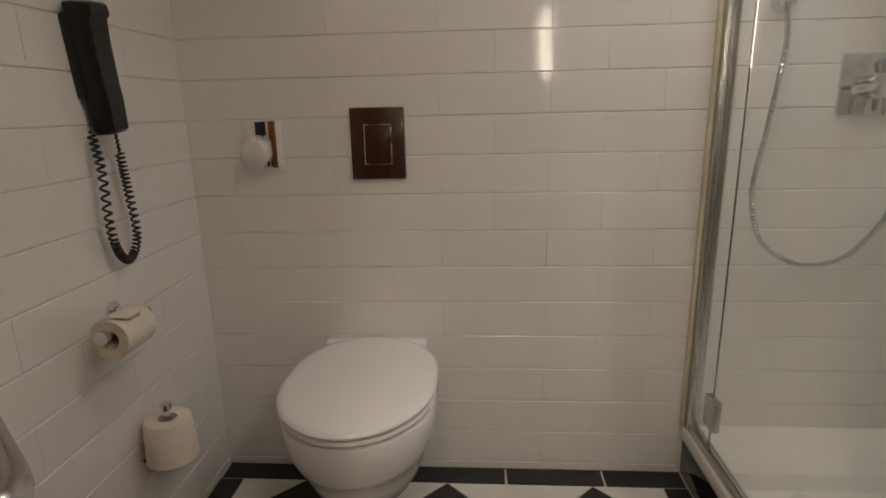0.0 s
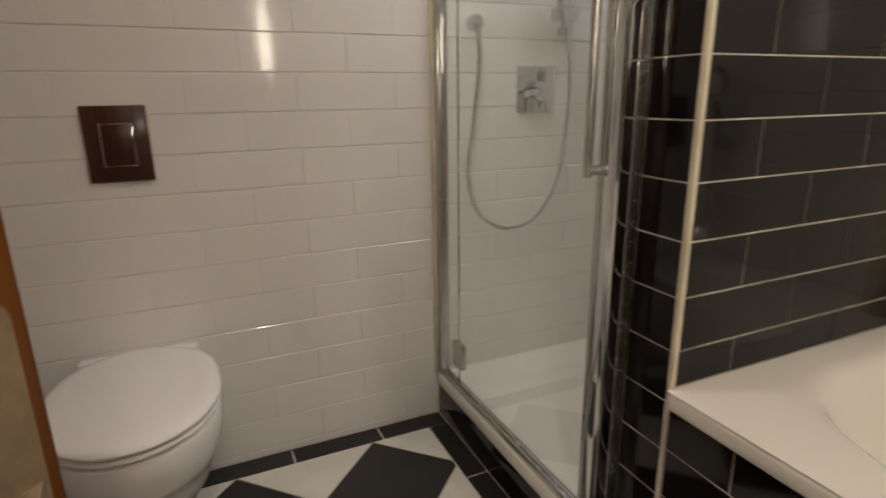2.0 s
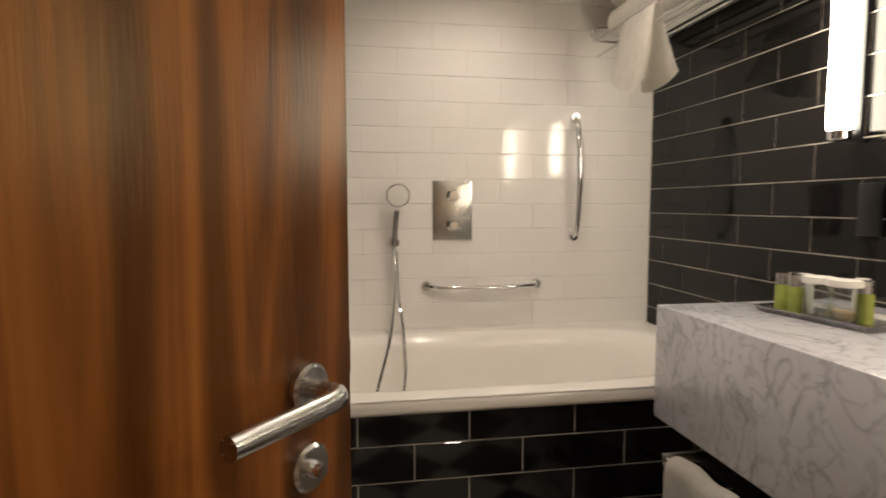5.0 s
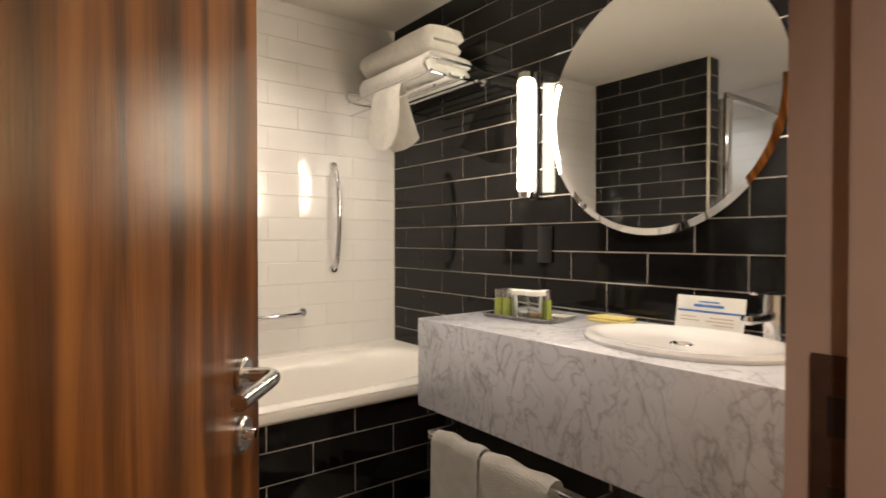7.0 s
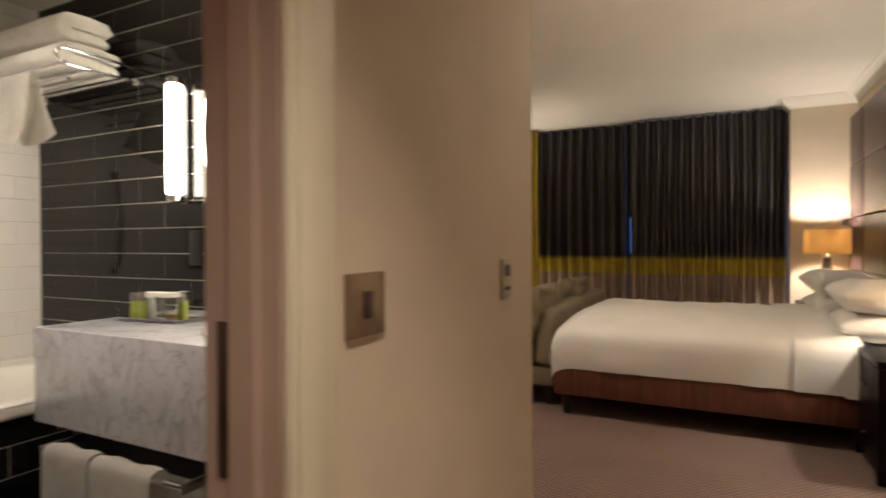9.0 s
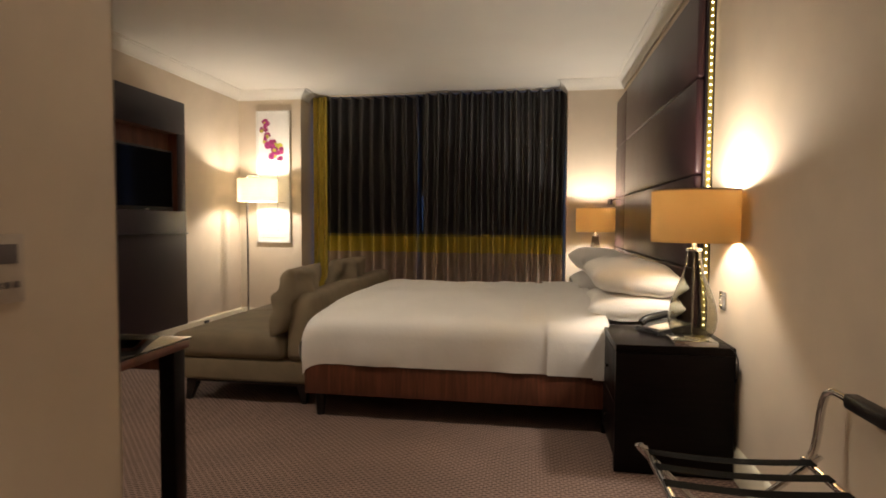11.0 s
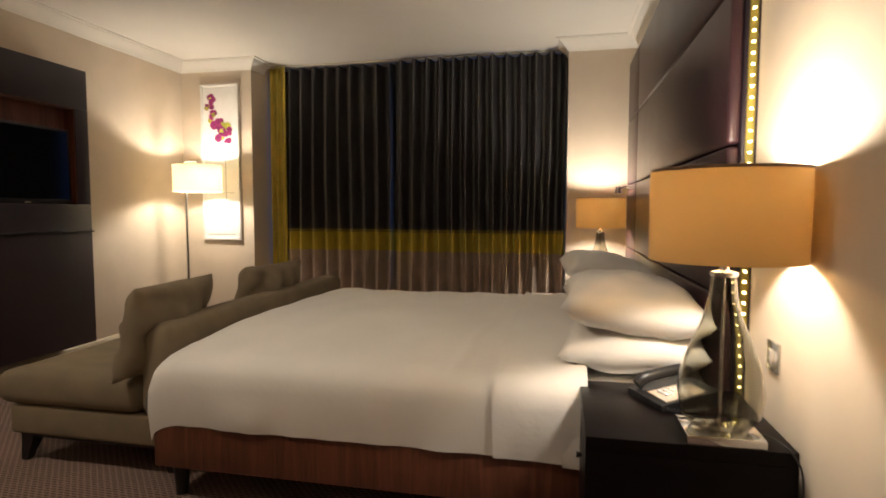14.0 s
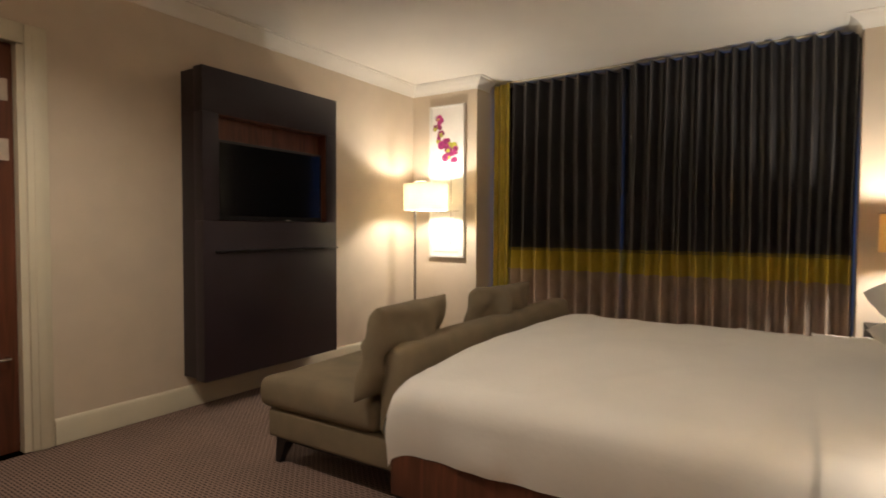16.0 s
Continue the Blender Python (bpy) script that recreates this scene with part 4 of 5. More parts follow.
def folded(name, x0, x1, y0, y1, z, h, label, seed=0):
    """A thick towel doubled over, the fold to the front and the two layers showing at the ends."""
    t = thing(name, ((x0 + x1) / 2, (y0 + y1) / 2, z), label, "towel", "white towels")
    r = h / 4
    mid = [(y0 + r, 3 * r), ((y0 + y1) / 2, 3 * r * 1.03)] + [(y1 - 2 * r + r * math.cos(radians(a)), 2 * r + r * math.sin(radians(a))) for a in range(90, -91, -20)] + [((y0 + y1) / 2, r * 0.97), (y0 + r * 1.6, r)]
    w = 0.90 * r

    def side(k):
        a, b = Vector(mid[max(k - 1, 0)]), Vector(mid[min(k + 1, len(mid) - 1)])
        d = (b - a).normalized()
        return Vector((-d.y, d.x)) * w
    n = len(mid)
    outer = [Vector(mid[k]) + side(k) for k in range(n)]
    inner = [Vector(mid[k]) - side(k) * 0.92 for k in range(n)]
    ring = outer + [Vector(mid[-1]) + Vector((-w, 0))] + inner[::-1] + [Vector(mid[0]) + Vector((-w, 0))]
    centre = sum(ring, Vector((0, 0))) / len(ring)
    rings = []
    for i in range(31):
        u = i / 30
        x = x0 + (x1 - x0) * u
        e = min(u, 1 - u) * (x1 - x0)
        k = 1 - 0.10 * (1 - min(1, e / 0.02)) ** 2
        row = []
        for q in ring:
            q = centre + (q - centre) * k
            v = Vector((x * 5, q.x * 9, q.y * 9 + seed))
            row.append((x + 0.012 * noise.noise(Vector((q.x * 12, q.y * 20, seed))), q.x + 0.007 * noise.noise(v), z + q.y + 0.006 * noise.noise(v + Vector((0, 7, 3))) * min(1, q.y / 0.02)))
        rings.append(row)
    part("cloth", loft(rings), M_TOWEL, t, smooth=70)


folded("bath_towel", 1.68, 2.27, -1.07, -0.80, RZ + 0.007, 0.105, "thick folded white bath towel on the shelf", 1)
folded("bath_towel", 1.72, 2.28, -1.06, -0.81, RZ + 0.114, 0.130, "thick folded white bath towel on top of another", 4)

ht = thing("hand_towel", (2.05, -0.80, 1.62), "white hand towel draped over the shelf rail", "towel")


def drape(u, v):
    s = (u - 0.5) * 2
    z = RZ + 0.012 - abs(s) ** 0.9 * (0.26 + 0.05 * math.sin(v * 5))
    y = -0.785 + 0.016 * math.copysign(min(1, abs(s) * 6), s) + 0.03 * s * abs(s) + 0.015 * math.sin(v * 9 + s * 2) * abs(s)
    return (1.79 + 0.36 * v * (0.60 + 0.40 * abs(s)) + 0.05 * (1 - abs(s)), y + 0.02 * math.sin(v * 4.5) * abs(s), z)


bm = sheet(28, 22, drape)
bmesh.ops.solidify(bm, geom=bm.faces[:], thickness=0.008)
part("cloth", bm, M_TOWEL, ht)

tr = thing("towel_rail", (1.0, VY - 0.02, 0.54), "chrome towel rail under the marble washstand", "towel rail")
part("bar", tube([(0.60, VY + 0.045, 0.52), (1.235, VY + 0.045, 0.52)], 0.009), M_CHROME, tr)
for x in (0.60, 1.225):
    bm = box((x - 0.004, VY - 0.075, 0.506), (x + 0.004, VY + 0.058, 0.534), 0.002)
    box((x - 0.004, VY - 0.075, 0.5345), (x + 0.004, VY - 0.040, VZ - 0.3055), 0.002, bm=bm)
    part("bracket", bm, M_STEEL, tr)
for k, (x0, x1, zz) in enumerate(((0.965, 1.185, 0.20), (0.70, 0.955, 0.17))):
    tw = thing("hand_towel", ((x0 + x1) / 2, VY + 0.045, zz), "white hand towel hung over the rail", "towel", "towels on the rail")

    def hang(u, v, x0=x0, x1=x1, zz=zz, k=k):
        s = (u - 0.5) * 2
        r = 0.030
        y = VY + 0.045 + math.sin(max(-1, min(1, s * 8)) * math.pi / 2) * r + 0.006 * math.sin(v * 7 + k) * abs(s)
        z = 0.52 + (r * math.cos(s * 8 * math.pi / 2) if abs(s) < 0.125 else -(abs(s) - 0.125) / 0.875 * (0.52 - zz))
        return (x0 + (x1 - x0) * v, y, z + 0.004 * math.sin(v * 11))
    bm = sheet(40, 14, hang)
    bmesh.ops.solidify(bm, geom=bm.faces[:], thickness=0.020)
    part("cloth", bm, M_TOWEL, tw)

ty = thing("amenity_tray", (1.13, -0.85, VZ), "rectangular metal tray with toiletries on the marble", "tray")
TM = pose(1.13, -0.845, VZ, 0, 0, 8)


def at_tray(bm):
    bm.transform(TM)
    return bm


part("tray", at_tray(loft([[(sx * a, sy * b, z) for sx, sy in ((-1, -1), (1, -1), (1, 1), (-1, 1))] for a, b, z in ((0.13, 0.075, 0.0), (0.145, 0.088, 0.014), (0.141, 0.084, 0.014), (0.128, 0.073, 0.004))])), M_STEEL, ty)
for x, y, kind in ((0.095, 0.045, 0), (0.055, 0.05, 0), (0.095, 0.005, 0), (0.06, 0.012, 1), (0.0, 0.045, 2), (-0.06, 0.045, 2), (-0.03, 0.0, 3), (-0.075, 0.0, 0), (-0.045, -0.03, 1)):
    p = TM @ Vector((x, y, 0.004))
    if kind < 2:
        b = thing("toiletry_bottle", p, "small toiletry bottle with %s" % ("green liquid" if kind == 0 else "pale lotion"), "bottle", "toiletries on the tray")
        part("bottle", lathe([(0.0, 0.0), (0.015, 0.0), (0.016, 0.003), (0.016, 0.062), (0.012, 0.068)], p, "Z", 16), M_GREEN if kind == 0 else M_PAPER, b)
        part("cap", lathe([(0.0145, 0.066), (0.0145, 0.094), (0.0, 0.095)], p, "Z", 16), M_STEEL if kind == 0 else M_PAPER, b)
    elif kind == 2:
        b = thing("drinking_glass", p, "upturned tumbler with a white paper lid", "glass", "toiletries on the tray")
        g = part("tumbler", lathe([(0.026, 0.0), (0.031, 0.082), (0.029, 0.082), (0.024, 0.004)], p, "Z", 20), M_GLASS, b)
        part("lid", lathe([(0.0, 0.098), (0.033, 0.096), (0.035, 0.082), (0.0, 0.083)], p, "Z", 20), M_PAPER, b)
    else:
        b = thing("soap", p, "small amber wrapped soap", "soap", "toiletries on the tray")
        part("bar", (lambda q: box((q.x - 0.03, q.y - 0.018, q.z), (q.x + 0.03, q.y + 0.018, q.z + 0.018), 0.006))(p), M_AMBER, b)
cd = thing("washbasin_card", (0.6, -1.04, VZ), "white folded notice card with blue band", "card")
bm = box((0.50, -1.0465, VZ), (0.705, -1.045, VZ + 0.105))
bm.transform(Matrix.Translation((0.6, -1.045, VZ)) @ Matrix.Rotation(radians(10), 4, "X") @ Matrix.Translation((-0.6, 1.045, -VZ)))
part("card", bm, M_PAPER, cd)
for z0, z1, x0, x1, mt in ((0.056, 0.062, 0.505, 0.70, M_BLUE), (0.072, 0.080, 0.56, 0.65, M_BLUE), (0.086, 0.090, 0.575, 0.635, M_BLUE), (0.040, 0.043, 0.53, 0.60, M_PEWTER), (0.030, 0.033, 0.53, 0.61, M_PEWTER), (0.020, 0.023, 0.53, 0.59, M_PEWTER), (0.040, 0.043, 0.64, 0.69, M_PEWTER), (0.030, 0.033, 0.63, 0.69, M_PEWTER)):
    bm = box((x0, -1.0445, VZ + z0), (x1, -1.0440, VZ + z1))
    bm.transform(Matrix.Translation((0.6, -1.045, VZ)) @ Matrix.Rotation(radians(10), 4, "X") @ Matrix.Translation((-0.6, 1.045, -VZ)))
    part("print_bar", bm, mt, cd)
fc = thing("folded_cloth", (0.91, -0.99, VZ), "small folded yellow flannel on the marble", "flannel")
for k, (dx, dy) in enumerate(((0.0, 0.0), (0.008, -0.006))):
    part("fold", box((0.83 + dx, -1.04 + dy, VZ + 0.0085 * k), (0.965 + dx, -0.955 + dy, VZ + 0.0085 * k + 0.008), 0.0035, 3), M_STRAW, fc)

for x, y in ((1.05, 0.95), (1.75, -0.25), (0.75, -0.35), (1.95, 1.3)):
    dl = thing("downlight", (x, y, ZB), "lit recessed ceiling downlight with white rim", "downlight", "bathroom downlights")
    part("rim", lathe([(0.045, -0.001), (0.047, -0.006), (0.036, -0.008), (0.034, -0.001)], (x, y, ZB), "Z", 28), M_CEIL, dl)
    part("lens", lathe([(0.0, -0.003), (0.034, -0.003)], (x, y, ZB), "Z", 28), M_DISC, dl)
sk = thing("shaver_socket", (1.28, YS, 1.12), "black shaver socket plate on black tiles", "socket")
part("plate", box((1.245, YS + 0.004, 1.06), (1.315, YS + 0.014, 1.20), 0.003), M_BLACK, sk)

# ---- hall switches ----
def wall_plate(name, y0, y1, z0, z1, mat, label, cat):
    t = thing(name, (XO, (y0 + y1) / 2, z0), label, cat)
    part("plate", box((XO - 0.008, y0, z0), (XO, y1, z1), 0.002), mat, t)
    return t


s1 = wall_plate("light_switch", -0.318, -0.214, 0.993, 1.095, M_BRONZE, "bronze light switch plate on the hall wall", "light switch")
part("rocker", box((XO - 0.013, -0.278, 1.022), (XO - 0.0075, -0.254, 1.066), 0.002), M_KEEP, s1)
s2 = wall_plate("thermostat", -0.945, -0.880, 0.995, 1.100, M_PEWTER, "small thermostat with a grey display", "thermostat")
part("display", box((XO - 0.010, -0.932, 1.055), (XO - 0.0075, -0.893, 1.085), 0.001), M_INK, s2)
for k in range(3):
    part("button", box((XO - 0.010, -0.934 + k * 0.015, 1.018), (XO - 0.0075, -0.924 + k * 0.015, 1.028), 0.001), M_INK, s2)

# ---- headboard ----
hbd = thing("headboard", (XH, -4.6, 0), "tall padded aubergine leather headboard panels", "headboard")
HY0, HY1, HT = -3.22, -5.98, 2.33
part("back_board", box((XH, HY1, 0.15), (XH + 0.045, HY0, HT), 0.003), M_PANEL, hbd)
zs = [0.40, 0.885, 1.375, 1.865, HT]
ys = [HY0, -5.42, HY1]
for z0, z1 in zip(zs, zs[1:]):
    for y0, y1 in zip(ys, ys[1:]):
        part("pad", box((XH + 0.046, y1 + 0.003, z0 + 0.003), (XH + 0.085, y0 - 0.003, z1 - 0.003), 0.014, 3), M_LEATHER, hbd)
strip = part("led_strip", box((XH + 0.010, HY0 + 0.0005, 0.30), (XH + 0.034, HY0 + 0.006, HT), 0.001), M_GOLD, hbd, "gold strip of small lit lamps")
for i in range(58):
    z = 0.36 + i * 0.034
    part("led_lamp", box((XH + 0.0185, HY0 + 0.006, z), (XH + 0.0255, HY0 + 0.010, z + 0.007)), M_LED, strip, smooth=0)
rl = thing("reading_light", (XH + 0.085, -5.72, 1.32), "small chrome reading spotlight on the headboard", "reading light")
part("arm", tube(smooth_path([(XH + 0.085, -5.60, 1.33), (XH + 0.14, -5.60, 1.35), (XH + 0.18, -5.58, 1.33)]), 0.006), M_CHROME, rl)
part("head", lathe([(0.0, 0.03), (0.018, 0.028), (0.022, -0.02)], (XH + 0.19, -5.57, 1.32), "Z", 18), M_CHROME, rl)
part("lens", lathe([(0.0, -0.016), (0.020, -0.016)], (XH + 0.19, -5.57, 1.32), "Z", 18), M_DISC, rl)
lamp("reading_bulb", "SPOT", (XH + 0.19, -5.57, 1.295), 4, WARM, 0.02, (-1.35, -5.15, 0.7), 80)

# ---- bed ----
BX, BXH, BYN, BYF = 0.385, XH + 0.09, -3.185, -5.20
bed = thing("bed", ((BX + BXH) / 2, (BYN + BYF) / 2, 0), "king size bed on a walnut veneered plinth frame", "bed")
part("side_rail", box((BXH, BYN - 0.025, 0.138), (BX, BYN, 0.310), 0.004), M_WALNUT, bed)
part("side_rail", box((BXH, BYF, 0.138), (BX, BYF + 0.025, 0.310), 0.004), M_WALNUT, bed)
part("foot_rail", box((BX - 0.025, BYF + 0.026, 0.138), (BX - 0.001, BYN - 0.026, 0.310), 0.004), M_WALNUT, bed)
part("base", box((BXH, BYF + 0.027, 0.13), (BX - 0.027, BYN - 0.027, 0.29)), M_BLACKLEG, bed)
for x, y in ((BX - 0.07, BYN - 0.07), (BX - 0.07, BYF + 0.07), (BXH + 0.1, BYN - 0.07), (BXH + 0.1, BYF + 0.07), (-0.7, -4.2)):
    part("foot", lathe([(0.0, 0.0), (0.024, 0.0), (0.034, 0.136), (0.0, 0.138)], (x, y, 0), "Z", 18), M_BLACKLEG, bed)
mat = solo("mattress", box((BXH + 0.005, BYF + 0.03, 0.306), (BX - 0.03, BYN - 0.03, 0.50), 0.04, 3), M_SHEET, "white mattress under tucked linen", "mattress")


def bedding(x0, x1, top, seed, lift=0.0, wob=0.015, drop=0.29):
    """A cover tucked over the mattress: a soft crown that rolls over the sides."""
    yc, hw = (BYN + BYF) / 2, (BYN - BYF) / 2 + 0.025 + lift

    def f(u, v):
        s = v * 2 - 1
        x = x0 + (x1 - x0) * u
        a = abs(s)
        e = max(0.0, (x - (x1 - 0.16)) / 0.16) if x1 > 0.2 else 0.0
        k = noise.noise(Vector((x * 2.2 + seed, s * 3.0, seed)))
        kk = noise.noise(Vector((x * 7 + seed, s * 4.0, seed + 3)))
        if a < 0.80:
            y, z = s / 0.80 * (hw - 0.07), top + lift - 0.055 * (a / 0.80) ** 3.2
            z += wob * k + 0.006 * kk + 0.010 * max(0.0, 1 - abs(noise.noise(Vector((x * 3.4 - s * 1.5, s * 1.2, seed + 5)))) * 9) * (0.3 + 0.7 * a)
        else:
            t = (a - 0.80) / 0.20
            ang2 = min(1, t / 0.45) * math.pi / 2
            y = math.copysign(hw - 0.07 + 0.075 * math.sin(ang2), s)
            z = top + lift - 0.055 - 0.075 * (1 - math.cos(ang2))
            if t > 0.45:
                q = (t - 0.45) / 0.55
                z -= q * (drop - 0.13)
                y -= math.copysign(0.022 * q ** 2, s)
                y += 0.012 * noise.noise(Vector((x * 9 + seed, 0.3 * q, seed + 9))) * (0.3 + q)
                fold = max(0.0, noise.noise(Vector((x * 5.5 + 0.8 * q, 2.0 * q, seed + 21)))) ** 2
                y += math.copysign(0.045 * fold * q, s)
        z -= 0.075 * (1 - math.sqrt(max(0, 1 - e * e))) + 0.0
        y = yc + y
        if e > 0:
            y = yc + (y - yc) * (1 - 0.02 * e ** 3)
        return (x, y, z)
    bm = sheet(70, 64, f)
    return bm


dv = thing("duvet", (-0.4, -4.2, 0.5), "smooth white duvet tucked in at the bed foot", "duvet")
bm = bedding(-1.02, BX + 0.012, 0.640, 2.0, drop=0.325)
part("cover", bm, M_SHEET, dv, smooth=0).data.shade_smooth()


def foot_drop(u, v):
    a = v * 2 - 1
    yc, hw = (BYN + BYF) / 2, (BYN - BYF) / 2 + 0.004
    y = yc + math.copysign(min(abs(a) * 1.02, 1), a) * hw
    top = 0.565 - 0.055 * min(1, abs(a) / 0.85) ** 3.2 - (0.06 * max(0, (abs(a) - 0.9) / 0.1))
    return (BX + 0.012 + 0.018 * math.sin(u * math.pi) + 0.004 * noise.noise(Vector((y * 5, u * 2, 1))), y, top + (0.315 - top) * u)


part("foot_hang", sheet(12, 50, foot_drop), M_SHEET, dv, smooth=0).data.shade_smooth()
ts = thing("top_sheet", (-1.2, -4.2, 0.5), "white sheet folded back over the duvet head", "sheet")
part("fold", bedding(-1.30, -0.985, 0.642, 7.0, 0.012, 0.016, 0.345), M_SHEET, ts, smooth=0).data.shade_smooth()
part("under_sheet", bedding(BXH + 0.005, -1.22, 0.590, 11.0, 0.002, 0.006, 0.295), M_SHEET, ts, smooth=0).data.shade_smooth()
for k, (y, z, tlt) in enumerate(((-3.60, 0.668, 3), (-3.60, 0.815, 6), (-4.72, 0.668, 4), (-4.70, 0.815, 9))):
    p = thing("pillow", (-1.45, y, z), "plump white cotton pillow stacked at the bed head", "pillow", "pillows")
    part("cover", cushion(0.50, 0.74, 0.185 if k % 2 == 0 else 0.215, pose(-1.475 + 0.01 * (k % 2), y + 0.03 * (k % 2), z, 0, -tlt if k % 2 else 2, 3 * (k - 1.5)), k * 3.7, 26, 0.022, 0.09), M_SHEET, p, smooth=0).data.shade_smooth()


# ---- bedside ----
def nightstand(y0, y1):
    n = thing("nightstand", (-1.53, (y0 + y1) / 2, 0), "dark espresso wood bedside cabinet", "nightstand", "bedside cabinets")
    x0, x1 = XH + 0.022, -1.275
    part("top", box((x0, y0, 0.545), (x1, y1, 0.582), 0.003), M_ESPRESSO, n)
    part("side", box((x0, y1 - 0.030, 0.0), (x1, y1, 0.5445), 0.002), M_ESPRESSO, n)
    part("side", box((x0, y0, 0.0), (x1, y0 + 0.030, 0.5445), 0.002), M_ESPRESSO, n)
    part("back", box((x0, y0 + 0.031, 0.02), (x0 + 0.015, y1 - 0.031, 0.5445)), M_ESPRESSO, n)
    part("plinth", box((x0 + 0.02, y0 + 0.031, 0.0), (x1 - 0.03, y1 - 0.031, 0.05)), M_ESPRESSO, n)
    for z0, z1 in ((0.06, 0.30), (0.306, 0.54)):
        d = part("drawer", box((x1 - 0.25, y0 + 0.032, z0), (x1 - 0.002, y1 - 0.032, z1), 0.002), M_ESPRESSO, n)
        part("knob", lathe([(0.0, 0.018), (0.010, 0.016), (0.006, 0.0)], (x1 - 0.002, (y0 + y1) / 2, (z0 + z1) / 2), "X", 14), M_CHROME, d)


nightstand(-3.175 - 0.075, -2.75)
nightstand(-5.95, -5.45)


def table_lamp(x, y, label):
    t = thing("table_lamp", (x, y, 0.582), label, "table lamp", "bedside lamps")
    part("base", box((x - 0.092, y - 0.078, 0.583), (x + 0.092, y + 0.078, 0.605), 0.003), M_CHROME, t, "square chrome base")
    prof = [(0.045, 0.606), (0.075, 0.615), (0.098, 0.65), (0.104, 0.70), (0.096, 0.76), (0.072, 0.83), (0.048, 0.89), (0.034, 0.95), (0.030, 1.005)]
    part("glass_body", lathe(prof + [(r - 0.004, z) for r, z in prof[::-1]] + prof[:1], (x, y, 0), "Z", 40), M_SMOKE, t, "smoked glass teardrop body")
    part("stem", tube([(x, y, 0.606), (x, y, 1.06)], 0.004), M_CHROME, t)
    part("foot_disc", lathe([(0.0, 0.620), (0.030, 0.616), (0.036, 0.606)], (x, y, 0), "Z", 20), M_CHROME, t)
    part("collar", lathe([(0.033, 1.000), (0.034, 1.004), (0.034, 1.012), (0.012, 1.016), (0.010, 1.05)], (x, y, 0), "Z", 24), M_CHROME, t)
    sh = part("shade", lathe([(0.183, 1.040), (0.184, 1.270), (0.182, 1.270), (0.181, 1.040), (0.183, 1.040)], (x, y, 0), "Z", 56), M_SHADE, t, "amber fabric drum shade")
    part("rim", lathe([(0.1845, 1.264), (0.1855, 1.271), (0.181, 1.272)], (x, y, 0), "Z", 56), M_BRONZE, sh)
    for a in (0, 120, 240):
        part("spoke", tube([(x, y, 1.05), (x + 0.178 * math.cos(radians(a)), y + 0.178 * math.sin(radians(a)), 1.06)], 0.002, 6), M_STEEL, sh)
    part("bulb", lathe([(0.0, 1.19), (0.022, 1.17), (0.028, 1.14), (0.014, 1.10), (0.013, 1.05)], (x, y, 0), "Z", 18), M_PAPER, t).visible_shadow = False


table_lamp(-1.615, -2.83, "bedside lamp with smoked glass body and amber shade, lit")
table_lamp(-1.50, -5.72, "far bedside lamp with amber shade, lit")
cb = thing("lamp_cable", (XH + 0.02, -2.73, 0.4), "black lamp cable drooping behind the cabinet", "cable")
part("cable", tube(smooth_path([(-1.715, -2.85, 0.590), (-1.745, -2.76, 0.595), (-1.775, -2.735, 0.55), (-1.782, -2.74, 0.47), (-1.77, -2.755, 0.41)]), 0.003, 6), M_BLACK, cb)

tel = thing("desk_phone", (-1.52, -3.10, 0.583), "black bedside telephone with coiled cord", "telephone")
TP = pose(-1.55, -3.09, 0.584, 0, 0, 25)
bm = loft([[(x, y, z) for x, y, z in ((-0.10, -0.09, 0.0), (0.10, -0.09, 0.0), (0.10, 0.09, 0.0), (-0.10, 0.09, 0.0))], [(x, y, z) for x, y, z in ((-0.098, -0.088, 0.05), (0.098, -0.088, 0.018), (0.098, 0.088, 0.018), (-0.098, 0.088, 0.05))]])
bm.transform(TP)
part("body", bm, M_BLACK, tel)
bm = tube(smooth_path([(-0.085, -0.06, 0.066), (-0.06, -0.06, 0.075), (0.05, -0.06, 0.058), (0.085, -0.06, 0.036)]), 0.018, 12)
bm.transform(TP)
part("handset", bm, M_BLACK, tel)
bm = loft([[(-0.06, -0.02, 0.0435), (0.075, -0.02, 0.0225), (0.075, 0.075, 0.0225), (-0.06, 0.075, 0.0435)], [(-0.06, -0.02, 0.046), (0.075, -0.02, 0.025), (0.075, 0.075, 0.025), (-0.06, 0.075, 0.046)]])
bm.transform(TP)
part("faceplate", bm, M_PEWTER, tel)
for i in range(3):
    for j in range(4):
        bm = box((-0.01 + j * 0.018, 0.0 + i * 0.018, 0.03), (0.0 + j * 0.018, 0.010 + i * 0.018, 0.042 - j * 0.0025))
        bm.transform(TP)
        part("key", bm, M_PAPER, tel)
cc = []
base = smooth_path([(-1.47, -3.03, 0.60), (-1.50, -2.98, 0.592), (-1.56, -2.965, 0.592), (-1.62, -2.98, 0.60)], 50)
for i, p in enumerate(base):
    cc.append(p + Vector((0, math.cos(i * 0.9), math.sin(i * 0.9))) * 0.006)
part("coiled_cord", tube(cc, 0.002, 5), M_BLACK, tel)
bs2 = thing("bedside_switch", (XH, -2.95, 0.74), "brushed steel switch plate above the bedside cabinet", "light switch")
part("plate", box((XH, -3.04, 0.715), (XH + 0.008, -2.955, 0.80), 0.002), M_STEEL, bs2)
part("rocker", box((XH + 0.008, -3.01, 0.74), (XH + 0.012, -2.99, 0.775), 0.001), M_PEWTER, bs2)

